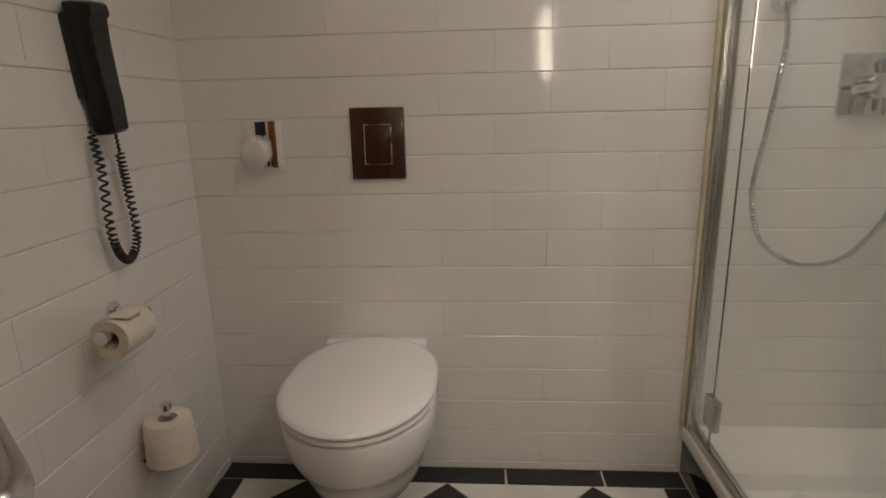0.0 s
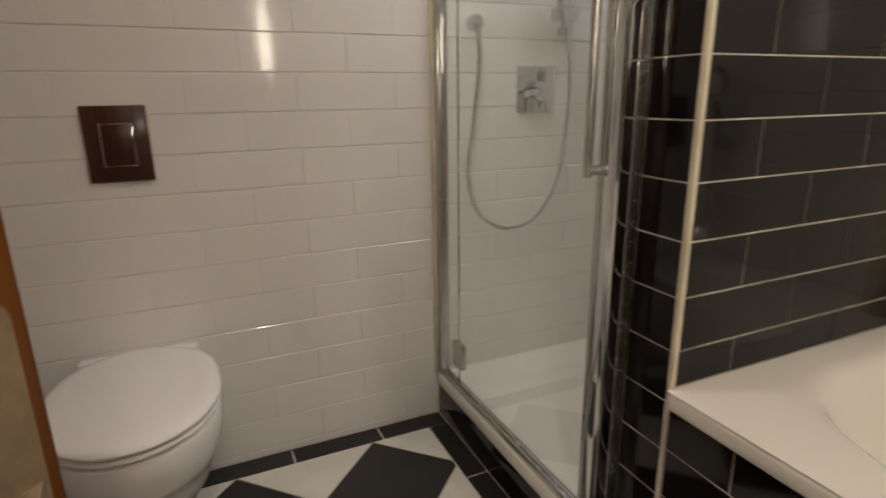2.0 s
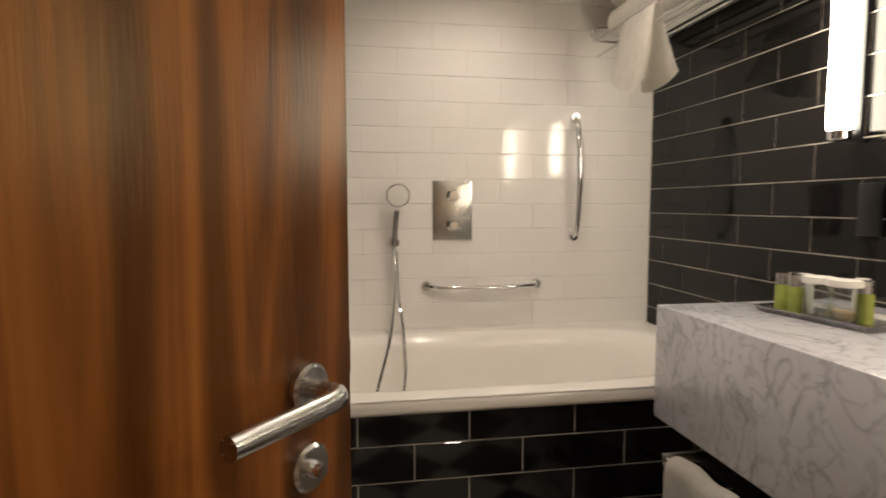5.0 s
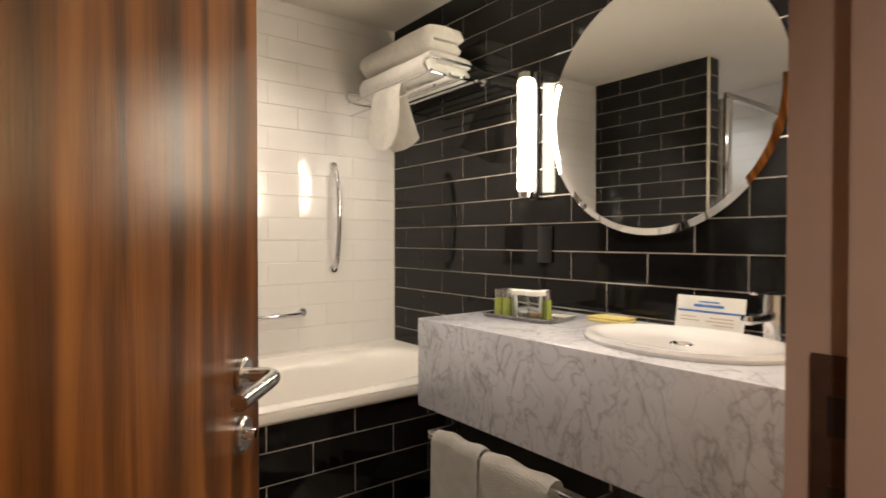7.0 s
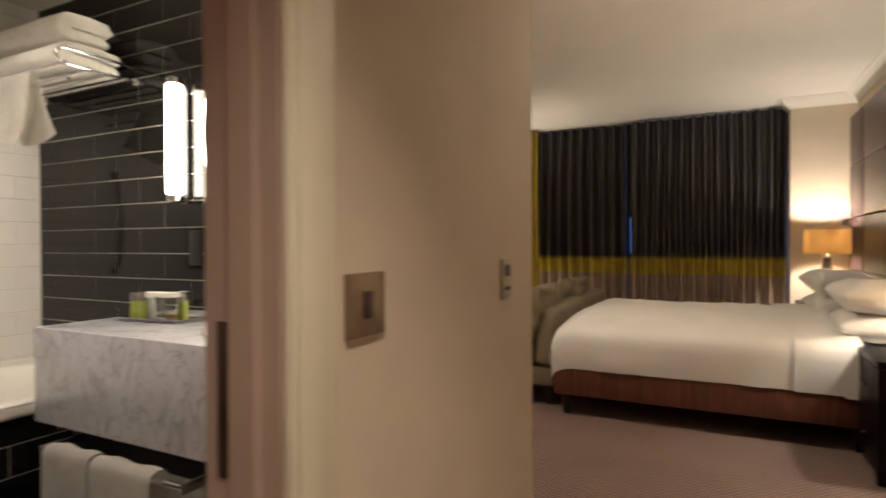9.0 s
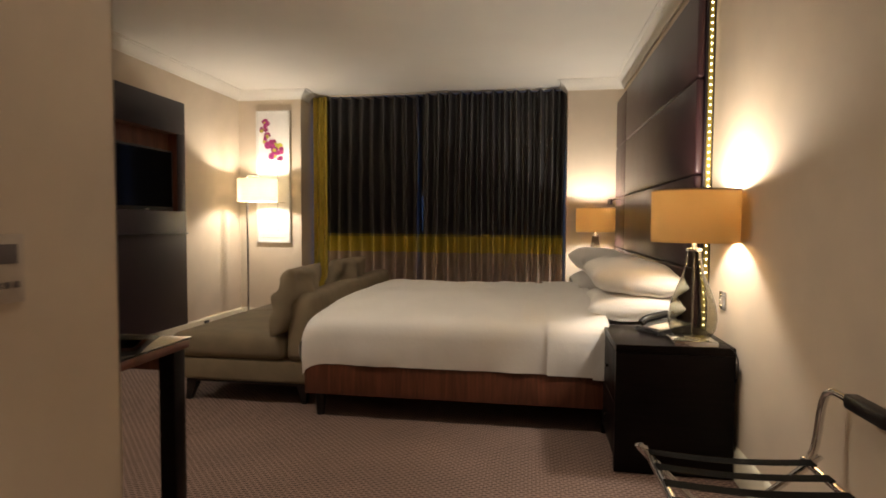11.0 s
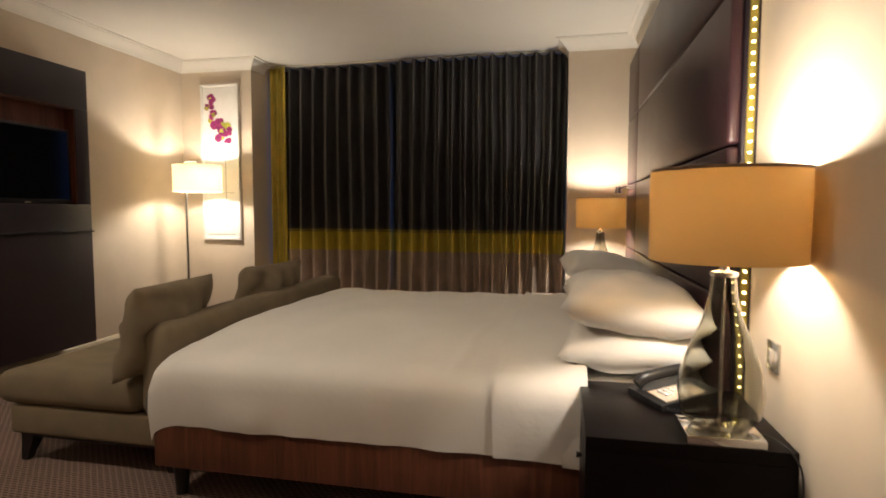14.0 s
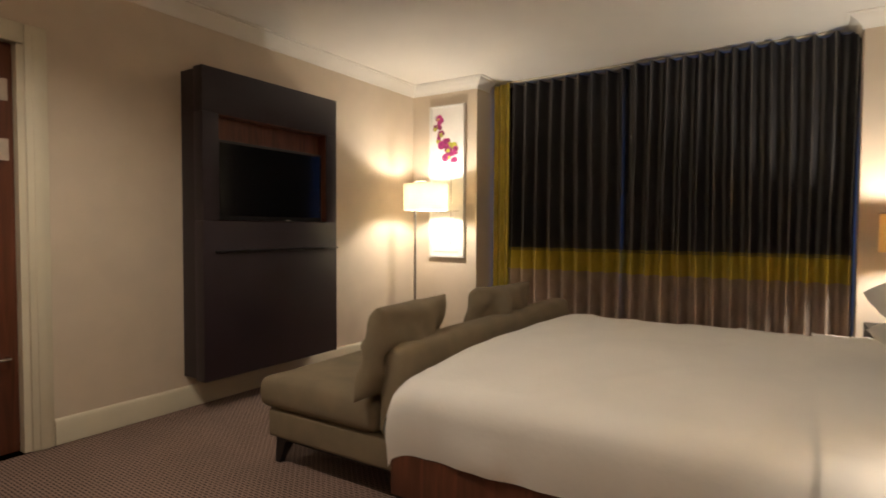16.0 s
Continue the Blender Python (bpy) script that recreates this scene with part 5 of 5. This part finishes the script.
# ---- curtains ----
def pleat(x, y0=-6.39, seed=0.0):
    ph = x * 2 * math.pi / 0.126 + 0.5 * math.sin(x * 3.1 + seed)
    ridge = (0.5 + 0.5 * math.sin(ph)) ** 1.7
    return y0 + 0.150 * (ridge - 0.48) + 0.012 * math.sin(x * 11 + seed)


def curtain(x0, x1, seed, label, y0, split_left):
    c = thing("curtain", ((x0 + x1) / 2, y0, 0.02), label, "curtain", "bedroom curtains")
    n = int((x1 - x0) / 0.005)

    def f(z0, z1):
        def g(u, v):
            z = z0 + (z1 - z0) * v
            slack = 0.030 * (1 - min(1, max(0, (abs(z - 1.24) - 0.21) / 0.06)))
            a = x0 + slack if split_left else x0
            x = a + (x1 - a) * u
            k = 0.9 + 0.25 * (1 - z / 2.5)
            edge = min(1, (u if split_left else 1 - u) * (x1 - x0) / 0.06)
            return (x + 0.008 * math.sin(z * 1.7 + x * 5) * edge, y0 + pleat(x, 0, seed) * k * edge, z)
        return g
    part("upper_cloth", sheet(n, 40, f(0.990, 2.555)), M_CURT, c, "charcoal satin", smooth=0).data.shade_smooth()
    part("yellow_band", sheet(n, 3, f(0.785, 0.966)), M_CURY, c, "olive yellow satin band", smooth=0).data.shade_smooth()
    for z in (0.966, 0.978):
        part("dark_stripe", sheet(n, 1, f(z, z + 0.006)), M_CURT, c, smooth=0).data.shade_smooth()
        part("yellow_stripe", sheet(n, 1, f(z + 0.006, z + 0.012)), M_CURY, c, smooth=0).data.shade_smooth()
    part("lower_cloth", sheet(n, 5, f(0.02, 0.785)), M_CURL, c, "taupe satin", smooth=0).data.shade_smooth()


SPLIT = 0.325
curtain(SPLIT - 0.010, 1.53, 0.0, "closed pleated charcoal curtain with yellow band and taupe hem", -6.45, True)
curtain(WX0 + 0.006, SPLIT, 1.3, "closed pleated charcoal curtain with yellow band and taupe hem", -6.36, False)
yc = thing("curtain_lining", (1.55, -6.36, 0.02), "narrow strip of olive yellow side curtain", "curtain")
part("cloth", sheet(30, 6, lambda u, v: (1.455 + (WX1 - 0.024 - 1.455) * u, -6.37 - 0.05 * u + 0.02 * math.sin(u * 14), 0.02 + 2.545 * v)), M_CURY, yc, smooth=0).data.shade_smooth()
part("track", box((WX0 + 0.01, -6.42, 2.566), (WX1 - 0.01, -6.37, 2.579), 0.002), M_WOODWORK, thing("curtain_track", (0.2, -6.39, 2.56), "slim white curtain track under the ceiling", "curtain track"))

# ---- sofa at the bed foot ----
sofa = thing("chaise_sofa", (0.85, -4.25, 0), "low olive linen sofa standing behind the bed foot", "sofa")
SY0, SY1 = -3.33, -5.22
part("frame", box((0.425, SY1, 0.140), (1.27, SY0, 0.275), 0.015, 3), M_SOFA, sofa)
part("plinth", box((0.45, SY1 + 0.03, 0.120), (1.245, SY0 - 0.03, 0.1395)), M_BLACKLEG, sofa)
bm = box((0.415, SY1 + 0.005, 0.2755), (0.565, SY0 + 0.02, 0.69), 0.05, 4)
bmesh.ops.subdivide_edges(bm, edges=[e for e in bm.edges if e.calc_length() > 0.2], cuts=6, use_grid_fill=True)
for v in bm.verts:
    v.co.x -= 0.03 * max(0, (v.co.z - 0.3)) - 0.006 * noise.noise(v.co * 4)
part("backrest", bm, M_SOFA, sofa)
for y0, y1 in ((SY0 + 0.02, -4.16), (-4.17, SY1 - 0.0)):
    bm = box((0.57, y1, 0.276), (1.335, y0, 0.425), 0.055, 4)
    bmesh.ops.subdivide_edges(bm, edges=[e for e in bm.edges if e.calc_length() > 0.2], cuts=6, use_grid_fill=True)
    for v in bm.verts:
        if v.co.z > 0.38:
            v.co.z += 0.025 * (1 - ((v.co.x - 0.96) / 0.38) ** 2) + 0.006 * noise.noise(v.co * 5)
    part("seat_cushion", bm, M_SOFA, sofa)
for x, y, dx, dy in ((1.21, SY0 - 0.07, 0.03, 0.02), (1.21, SY1 + 0.10, 0.03, -0.02), (0.50, SY0 - 0.10, -0.02, 0.02), (0.50, SY1 + 0.1, -0.02, -0.02)):
    part("leg", loft([[(x + dx + s * 0.016, y + dy + t * 0.016, 0.0) for s, t in ((-1, -1), (1, -1), (1, 1), (-1, 1))], [(x + s * 0.036, y + t * 0.036, 0.1395) for s, t in ((-1, -1), (1, -1), (1, 1), (-1, 1))]]), M_BLACKLEG, sofa)
for k, (y, rz) in enumerate(((-3.52, 4), (-4.42, -6))):
    c = thing("sofa_cushion", (0.66, y, 0.42), "olive linen scatter cushion leaning on the sofa back", "cushion", "sofa cushions")
    part("cover", cushion(0.42, 0.58, 0.17, pose(0.575, y, 0.645, 0, 74, rz), 20 + k * 5, 28, 0.06, 0.05), M_SOFA, c, smooth=0).data.shade_smooth()

# ---- television panel ----
TX, TY0, TY1, TZ0, TZ1 = 2.165, -3.585, -4.75, 0.20, 2.165
NY0, NY1, NZ0, NZ1 = -3.70, -4.64, 1.21, 1.885
tv = thing("media_wall_unit", (2.3, -4.24, TZ0), "dark aubergine wall panel with a recessed television", "tv unit")
part("front", box((TX, TY1, TZ0), (TX + 0.09, TY0, NZ0), 0.002), M_PANEL, tv)
part("front", box((TX, TY1, NZ1), (TX + 0.09, TY0, TZ1), 0.002), M_PANEL, tv)
part("front", box((TX, NY0, NZ0 + 0.0005), (TX + 0.09, TY0, NZ1 - 0.0005), 0.002), M_PANEL, tv)
part("front", box((TX, TY1, NZ0 + 0.0005), (TX + 0.09, NY1, NZ1 - 0.0005), 0.002), M_PANEL, tv)
part("back_box", box((TX + 0.0905, TY1 + 0.01, TZ0 + 0.01), (XE - 0.001, TY0 - 0.01, TZ1 - 0.01)), M_PANEL, tv)
part("niche_lining", box((TX + 0.086, NY1, NZ0), (TX + 0.0902, NY0, NZ1)), M_WALNUT, tv, "walnut lined niche")
part("niche_reveal", box((TX + 0.006, NY1 + 0.0005, NZ1 - 0.006), (TX + 0.085, NY0 - 0.0005, NZ1 - 0.0008)), M_WALNUT, tv)
part("niche_reveal", box((TX + 0.006, NY1 + 0.0008, NZ0 + 0.006), (TX + 0.085, NY1 + 0.006, NZ1 - 0.007)), M_WALNUT, tv)
shelf = part("slot_shelf", box((TX - 0.022, TY1 + 0.002, 1.010), (TX - 0.0005, TY0 - 0.08, 1.022), 0.002), M_BLACK, tv)
t2 = thing("television", (TX + 0.06, -4.28, 1.23), "switched-off flat black television in the niche", "television")
part("bezel", box((TX + 0.035, NY1 + 0.02, 1.215), (TX + 0.085, NY0 - 0.008, 1.73), 0.004), M_BLACK, t2)
part("screen", box((TX + 0.032, NY1 + 0.04, 1.245), (TX + 0.0345, NY0 - 0.028, 1.712)), M_SCREEN, t2)
part("maker_badge", box((TX + 0.031, -4.305, 1.216), (TX + 0.0345, -4.265, 1.226)), M_PEWTER, t2)

# ---- door beyond the television ----
wd = thing("door_frame", (XE, -2.3, 0), "cream moulded door surround", "door frame", kind="structure")
for y0, y1 in ((-2.845, -2.745), (-1.90, -1.80)):
    bm = box((XE - 0.020, y0, 0), (XE - 0.001, y1, 2.19), 0.006)
    box((XE - 0.028, y0 + 0.022, 0), (XE - 0.019, y1 - 0.03, 2.15), 0.004, bm=bm)
    part("architrave", bm, M_WOODWORK, wd)
part("architrave", box((XE - 0.021, -2.744, 2.09), (XE - 0.001, -1.901, 2.19), 0.006), M_WOODWORK, wd)
part("jamb", box((XE, -2.745, 0), (XE + 0.12, -2.715, 2.10)), M_WOODWORK, wd)
wdd = thing("door_2", (XE + 0.06, -2.3, 0), "dark wood door with pale inset bands", "door", kind="structure")
part("leaf", box((XE + 0.045, -2.712, 0.008), (XE + 0.085, -1.905, 2.09), 0.002), M_WALNUT, wdd)
for z in (1.50, 1.80):
    part("inset_band", box((XE + 0.041, -2.69, z), (XE + 0.0445, -1.93, z + 0.11), 0.001), M_PEWTER, wdd)
part("handle", tube(smooth_path([(XE + 0.045, -2.66, 0.5), (XE + 0.0, -2.66, 0.5), (XE + 0.0, -2.60, 0.5)]), 0.008), M_STEEL, wdd)

# ---- floor lamp and picture ----
lx, ly = 2.00, -5.75
fl2 = thing("floor_lamp", (2.12, ly, 0), "chrome standing lamp with cream drum shade, lit", "floor lamp")
part("base", lathe([(0.0, 0.0), (0.13, 0.0), (0.13, 0.014), (0.02, 0.022), (0.0, 0.022)], (2.12, ly, 0), "Z", 36), M_STEEL, fl2)
part("pole", tube([(2.12, ly, 0.02), (2.12, ly, 1.60)], 0.011, 14), M_STEEL, fl2)
part("arm", tube(smooth_path([(2.12, ly, 1.59), (2.10, ly, 1.61), (lx + 0.03, ly, 1.61), (lx, ly, 1.595), (lx, ly, 1.52)]), 0.008), M_STEEL, fl2)
sh = part("shade", lathe([(0.205, 1.335), (0.206, 1.575), (0.204, 1.575), (0.203, 1.335), (0.205, 1.335)], (lx, ly, 0), "Z", 56), M_SHADE2, fl2, "cream fabric drum shade")
for a in (30, 150, 270):
    part("spoke", tube([(lx, ly, 1.55), (lx + 0.204 * math.cos(radians(a)), ly + 0.204 * math.sin(radians(a)), 1.565)], 0.002, 6), M_STEEL, sh)

pc = thing("picture", (1.98, YB, 0.888), "tall white framed picture of magenta blossom", "picture")
py = YB + 0.032
part("canvas", box((1.80, YB + 0.001, 0.905), (2.165, YB + 0.022, 2.345)), M_PAPER, pc)
for a, b in (((1.782, 0.888), (1.806, 2.362)), ((2.156, 0.888), (2.180, 2.362))):
    part("frame", box((a[0], YB + 0.001, a[1]), (b[0], py, b[1]), 0.003), M_PAPER, pc)
for z in (0.888, 2.338):
    part("frame", box((1.8065, YB + 0.001, z), (2.1555, py, z + 0.024), 0.003), M_PAPER, pc)
rnd = random.Random(5)
for i in range(48):
    t = i / 47
    x = 2.06 - 0.10 * t + 0.05 * math.sin(t * 5.5) + rnd.uniform(-0.05, 0.05) * (0.4 + 1.2 * t)
    z = 2.24 - 0.42 * t + rnd.uniform(-0.02, 0.02)
    r = rnd.uniform(0.014, 0.030) + (0.014 if t > 0.55 and i % 3 == 0 else 0.0)
    part("petal", lathe([(0.0, YB + 0.0235 + i * 0.0001), (r, YB + 0.0232 + i * 0.0001), (r, YB + 0.022)], (x, 0, z), "Y", 14), M_LIME if i % 5 == 3 else M_PINK, pc)
for i in range(26):
    part("stem_dot", box((1.925, YB + 0.022, 1.02 + i * 0.029), (1.935, YB + 0.0232, 1.036 + i * 0.029)), M_INK, pc)
for x0, x1, z0, z1 in ((1.84, 2.13, 0.94, 0.944), (1.84, 2.13, 1.336, 1.34)):
    part("rule", box((x0, YB + 0.022, z0), (x1, YB + 0.0232, z1)), M_INK, pc)
sc = thing("skirting_socket", (XE, -5.35, 0.06), "small dark socket in the skirting board", "socket")
part("plate", box((XE - 0.026, -5.42, 0.05), (XE - 0.018, -5.34, 0.115), 0.002), M_BLACK, sc)

# ---- desk behind the corner ----
dk = thing("desk", (0.9, -1.53, 0), "dark wooden desk with glass top and slim legs", "desk")
part("top", box((0.19, -1.82, 0.715), (2.2, YSO - 0.02, 0.742), 0.003), M_WALNUT, dk)
part("glass_top", box((0.185, -1.825, 0.7425), (2.2, YSO - 0.02, 0.750), 0.002), M_GLASS, dk)
part("apron", box((0.23, -1.79, 0.65), (2.15, -1.77, 0.7145)), M_WALNUT, dk)
for x in (0.20, 2.13):
    for y in (-1.81, YSO - 0.085):
        part("leg", box((x, y, 0), (x + 0.055, y + 0.055, 0.7145), 0.003), M_ESPRESSO, dk)

# ---- luggage rack by the headboard wall ----
lr = thing("luggage_rack", (-1.46, -1.75, 0), "folding chrome luggage rack with black webbing straps", "luggage rack")
y0, y1 = -1.94, -1.48
for x in (-1.255, -1.70):
    s = 1 if x > -1.5 else -1
    part("leg_frame", tube(smooth_path([(x, y0, 0.425), (x, y0, 0.415), (-1.46 - s * 0.20, y0, 0.02), (-1.46 - s * 0.20, y0 + 0.03, 0.012), (-1.46 - s * 0.20, y1 - 0.03, 0.012), (-1.46 - s * 0.20, y1, 0.02), (x, y1, 0.415), (x, y1, 0.425)], 6), 0.011, 10), M_CHROME, lr)
    part("top_bar", tube([(x, y0 - 0.02, 0.425), (x, y1 + 0.02, 0.425)], 0.012, 10), M_CHROME, lr)
for k in range(5):
    y = y0 + 0.03 + k * (y1 - y0 - 0.06) / 4
    part("strap", sheet(10, 1, lambda u, v, y=y: (-1.25 - 0.455 * u, y - 0.022 + 0.044 * v, 0.438 - 0.012 * math.sin(u * math.pi))), M_STRAP, lr)
part("back_loop", tube(smooth_path([(-1.70, y0, 0.425), (-1.72, y0, 0.475), (-1.735, y0, 0.60), (-1.74, y0 + 0.03, 0.645), (-1.745, y0 + 0.10, 0.65), (-1.745, y1 - 0.1, 0.65), (-1.74, y1 - 0.03, 0.645), (-1.735, y1, 0.60), (-1.72, y1, 0.475), (-1.70, y1, 0.425)], 6), 0.011, 10), M_CHROME, lr)
part("wall_pad", box((-1.765, y0 + 0.12, 0.63), (-1.725, y0 + 0.30, 0.67), 0.008), M_BLACK, lr)

# ceiling fixtures; the two at y -2.2 only go with the added fill
for x, y in ((-0.85, 0.55), (-0.9, -1.2), (1.0, -2.2), (-0.35, -2.2)):
    dl = thing("downlight", (x, y, ZC), "lit recessed ceiling downlight with white rim", "downlight", "bedroom downlights")
    part("rim", lathe([(0.045, -0.001), (0.047, -0.006), (0.036, -0.008), (0.034, -0.001)], (x, y, ZC), "Z", 28), M_CEIL, dl)
    part("lens", lathe([(0.0, -0.003), (0.034, -0.003)], (x, y, ZC), "Z", 28), M_DISC, dl)

# ---- tiles: pieces of the walls and floor ----
TILES = {}


def tile_mesh(w, h, mat):
    key = (round(w, 3), round(h, 3), mat.name)
    if key not in TILES:
        bm = bmesh.new()
        c, d = (0.0020, 0.0030) if mat is M_WTILE else (0.0010, 0.0016)
        r0 = [bm.verts.new(p) for p in ((0, 0, 0), (w, 0, 0), (w, h, 0), (0, h, 0))]
        r1 = [bm.verts.new((x, y, d - c)) for x, y in ((0, 0), (w, 0), (w, h), (0, h))]
        r2 = [bm.verts.new((x, y, d)) for x, y in ((c / 6, c), (w - c / 6, c), (w - c / 6, h - c), (c / 6, h - c))]
        for a, b in ((r0, r1), (r1, r2)):
            for i in range(4):
                bm.faces.new((a[i], a[(i + 1) % 4], b[(i + 1) % 4], b[i]))
        bm.faces.new(r2)
        TILES[key] = mesh_from(bm, "tile", mat, 0)
    return TILES[key]


TH = 0.1085


def clad(parent, origin, along, normal, width, z0, z1, mat, zref, shift=0.0, bond=None):
    """Courses of glazed tiles on a wall, breaking joint by half a tile."""
    along, normal, up = Vector(along), Vector(normal), Vector((0, 0, 1))
    rot = Matrix((along, up, normal)).transposed().to_4x4()
    r = random.Random(int(width * 1000) + len(mat.name))
    TW = 0.302 if mat is M_WTILE else 0.322
    gap, vgap, tilt = (0.0020, 0.0003, 0.0014) if mat is M_WTILE else (0.0031, 0.0031, 0.0012)
    bond = TW / 2 if bond is None else bond
    k = math.floor((z0 - zref) / TH)
    while zref + k * TH < z1 - 0.004:
        a, b = max(z0, zref + k * TH), min(z1, zref + (k + 1) * TH)
        x = -TW + (shift + (bond if k % 2 else 0.0)) % TW
        while x < width - 0.004:
            p, q = max(0, x), min(width, x + TW)
            if q - p > 0.008 and b - a > 0.008:
                ob = new("tile", tile_mesh(q - p - vgap, b - a - gap, mat))
                ob.parent = parent
                place = Vector(origin) + along * (p + vgap / 2) + up * (a + gap / 2 - origin[2])
                ob.matrix_basis = Matrix.Translation(place) @ rot @ Matrix.Rotation(r.uniform(-tilt, tilt), 4, "X") @ Matrix.Rotation(r.uniform(-tilt, tilt), 4, "Y")
            x += TW
        k += 1


ZW, ZBK = 0.028, 0.672 - 6 * 0.1085
clad(wall_toilet, (XW, YN, 0), (1, 0, 0), (0, -1, 0), SX - XW - 0.012, 0.0, ZB, M_WTILE, ZW, 0.12)
clad(wall_toilet, (SX + 0.04, YN, 0.165), (1, 0, 0), (0, -1, 0), XE - SX - 0.045, 0.165, ZB, M_WTILE, ZW, 0.05)
clad(wall_left, (XW, YN - 0.005, 0), (0, -1, 0), (1, 0, 0), YN - D1 - 0.05, 0.0, ZB, M_WTILE, ZW, 0.09)
clad(wall_bath, (XE, PY0 - 0.005, TR - 0.02), (0, -1, 0), (-1, 0, 0), PY0 - YS - 0.01, TR - 0.004, ZB, M_WTILE, 0.062, 0.2)
clad(wall_bath, (XE, YN - 0.005, 0.15), (0, -1, 0), (-1, 0, 0), YN - PY1 - 0.01, 0.165, ZB, M_WTILE, ZW, 0.1)
clad(wall_pier, (PX + 0.008, PY0, TR), (1, 0, 0), (0, -1, 0), XE - PX - 0.013, TR, ZB, M_BTILE, ZBK, 0.316)
clad(wall_pier, (PX, PY1, 0), (0, -1, 0), (-1, 0, 0), PY1 - PY0 - 0.008, 0.0, ZB, M_BTILE, ZBK, 0.0, bond=0.0)
clad(wall_vanity, (XE - 0.005, YS, 0), (-1, 0, 0), (0, 1, 0), XE - XW - 0.01, 0.45, ZB, M_BTILE, ZBK, 0.113)
clad(apron, (PX + 0.004, PY0 - 0.002, 0), (0, -1, 0), (-1, 0, 0), PY0 - YS - 0.004, 0.0, TR - 0.046, M_BTILE, ZBK + 0.004, 0.147)
part("trim_tile", box((SX + 0.001, PY1 + 0.002, 0.004), (SX + 0.0058, YN - 0.003, 0.1245), 0.001), M_BTILE, curb)
trim = solo("trim", box((PX - 0.006, PY0 - 0.007, TR), (PX + 0.007, PY0 + 0.006, ZB), 0.003), M_TRIM, "cream edge trim on the tiled corner", "trim", "structure")


def clip(poly, axis, lim, keep_less):
    out = []
    for i, p in enumerate(poly):
        q = poly[(i + 1) % len(poly)]
        a, b = (p[axis] <= lim) == keep_less, (q[axis] <= lim) == keep_less
        if a:
            out.append(p)
        if a != b:
            t = (lim - p[axis]) / (q[axis] - p[axis])
            out.append((p[0] + t * (q[0] - p[0]), p[1] + t * (q[1] - p[1])))
    return out


def floor_tile(poly, mat):
    cx, cy = sum(p[0] for p in poly) / len(poly), sum(p[1] for p in poly) / len(poly)
    bm = bmesh.new()
    small = [(cx + (x - cx) * 0.985, cy + (y - cy) * 0.985) for x, y in poly]
    vs = [bm.verts.new((x, y, 0.0)) for x, y in small]
    lo = [bm.verts.new((x, y, -0.003)) for x, y in small]
    bm.faces.new(vs)
    for i in range(len(vs)):
        bm.faces.new((vs[i], vs[(i + 1) % len(vs)], lo[(i + 1) % len(vs)], lo[i]))
    bm.transform(Matrix.Translation((-cx, -cy, 0)))
    ob = new("tile", mesh_from(bm, "floor_tile", mat, 0))
    ob.parent = floor_bath
    ob.location = (cx, cy, 0.001)


H = 0.2222
FX0, FX1, FY0, FY1 = XW + 0.08, SX - 0.075, YS + 0.02, 1.645
for i in range(-5, 5):
    for j in range(-1, 14):
        if (i + j) % 2:
            continue
        cx, cy = 0.749 + (i + 1) * H, 1.646 - j * H
        poly = [(cx + H, cy), (cx, cy + H), (cx - H, cy), (cx, cy - H)]
        for ax, lim, less in ((0, FX1, True), (0, FX0, False), (1, FY1, True), (1, FY0, False)):
            poly = clip(poly, ax, lim, less) if poly else poly
        if len(poly) >= 3:
            floor_tile(poly, M_FBLACK if j % 2 else M_FWHITE)
x = XW + 0.004
while x < SX:
    floor_tile([(x, 1.648), (min(x + 0.30, SX), 1.648), (min(x + 0.30, SX), YN - 0.004), (x, YN - 0.004)], M_FBLACK)
    x += 0.303
y = FY1
while y > -1.0:
    for a, b in ((XW + 0.004, FX0 - 0.003), (FX1 + 0.003, SX)):
        floor_tile([(a, max(y - 0.30, -1.1)), (b, max(y - 0.30, -1.1)), (b, y), (a, y)], M_FBLACK)
    y -= 0.303
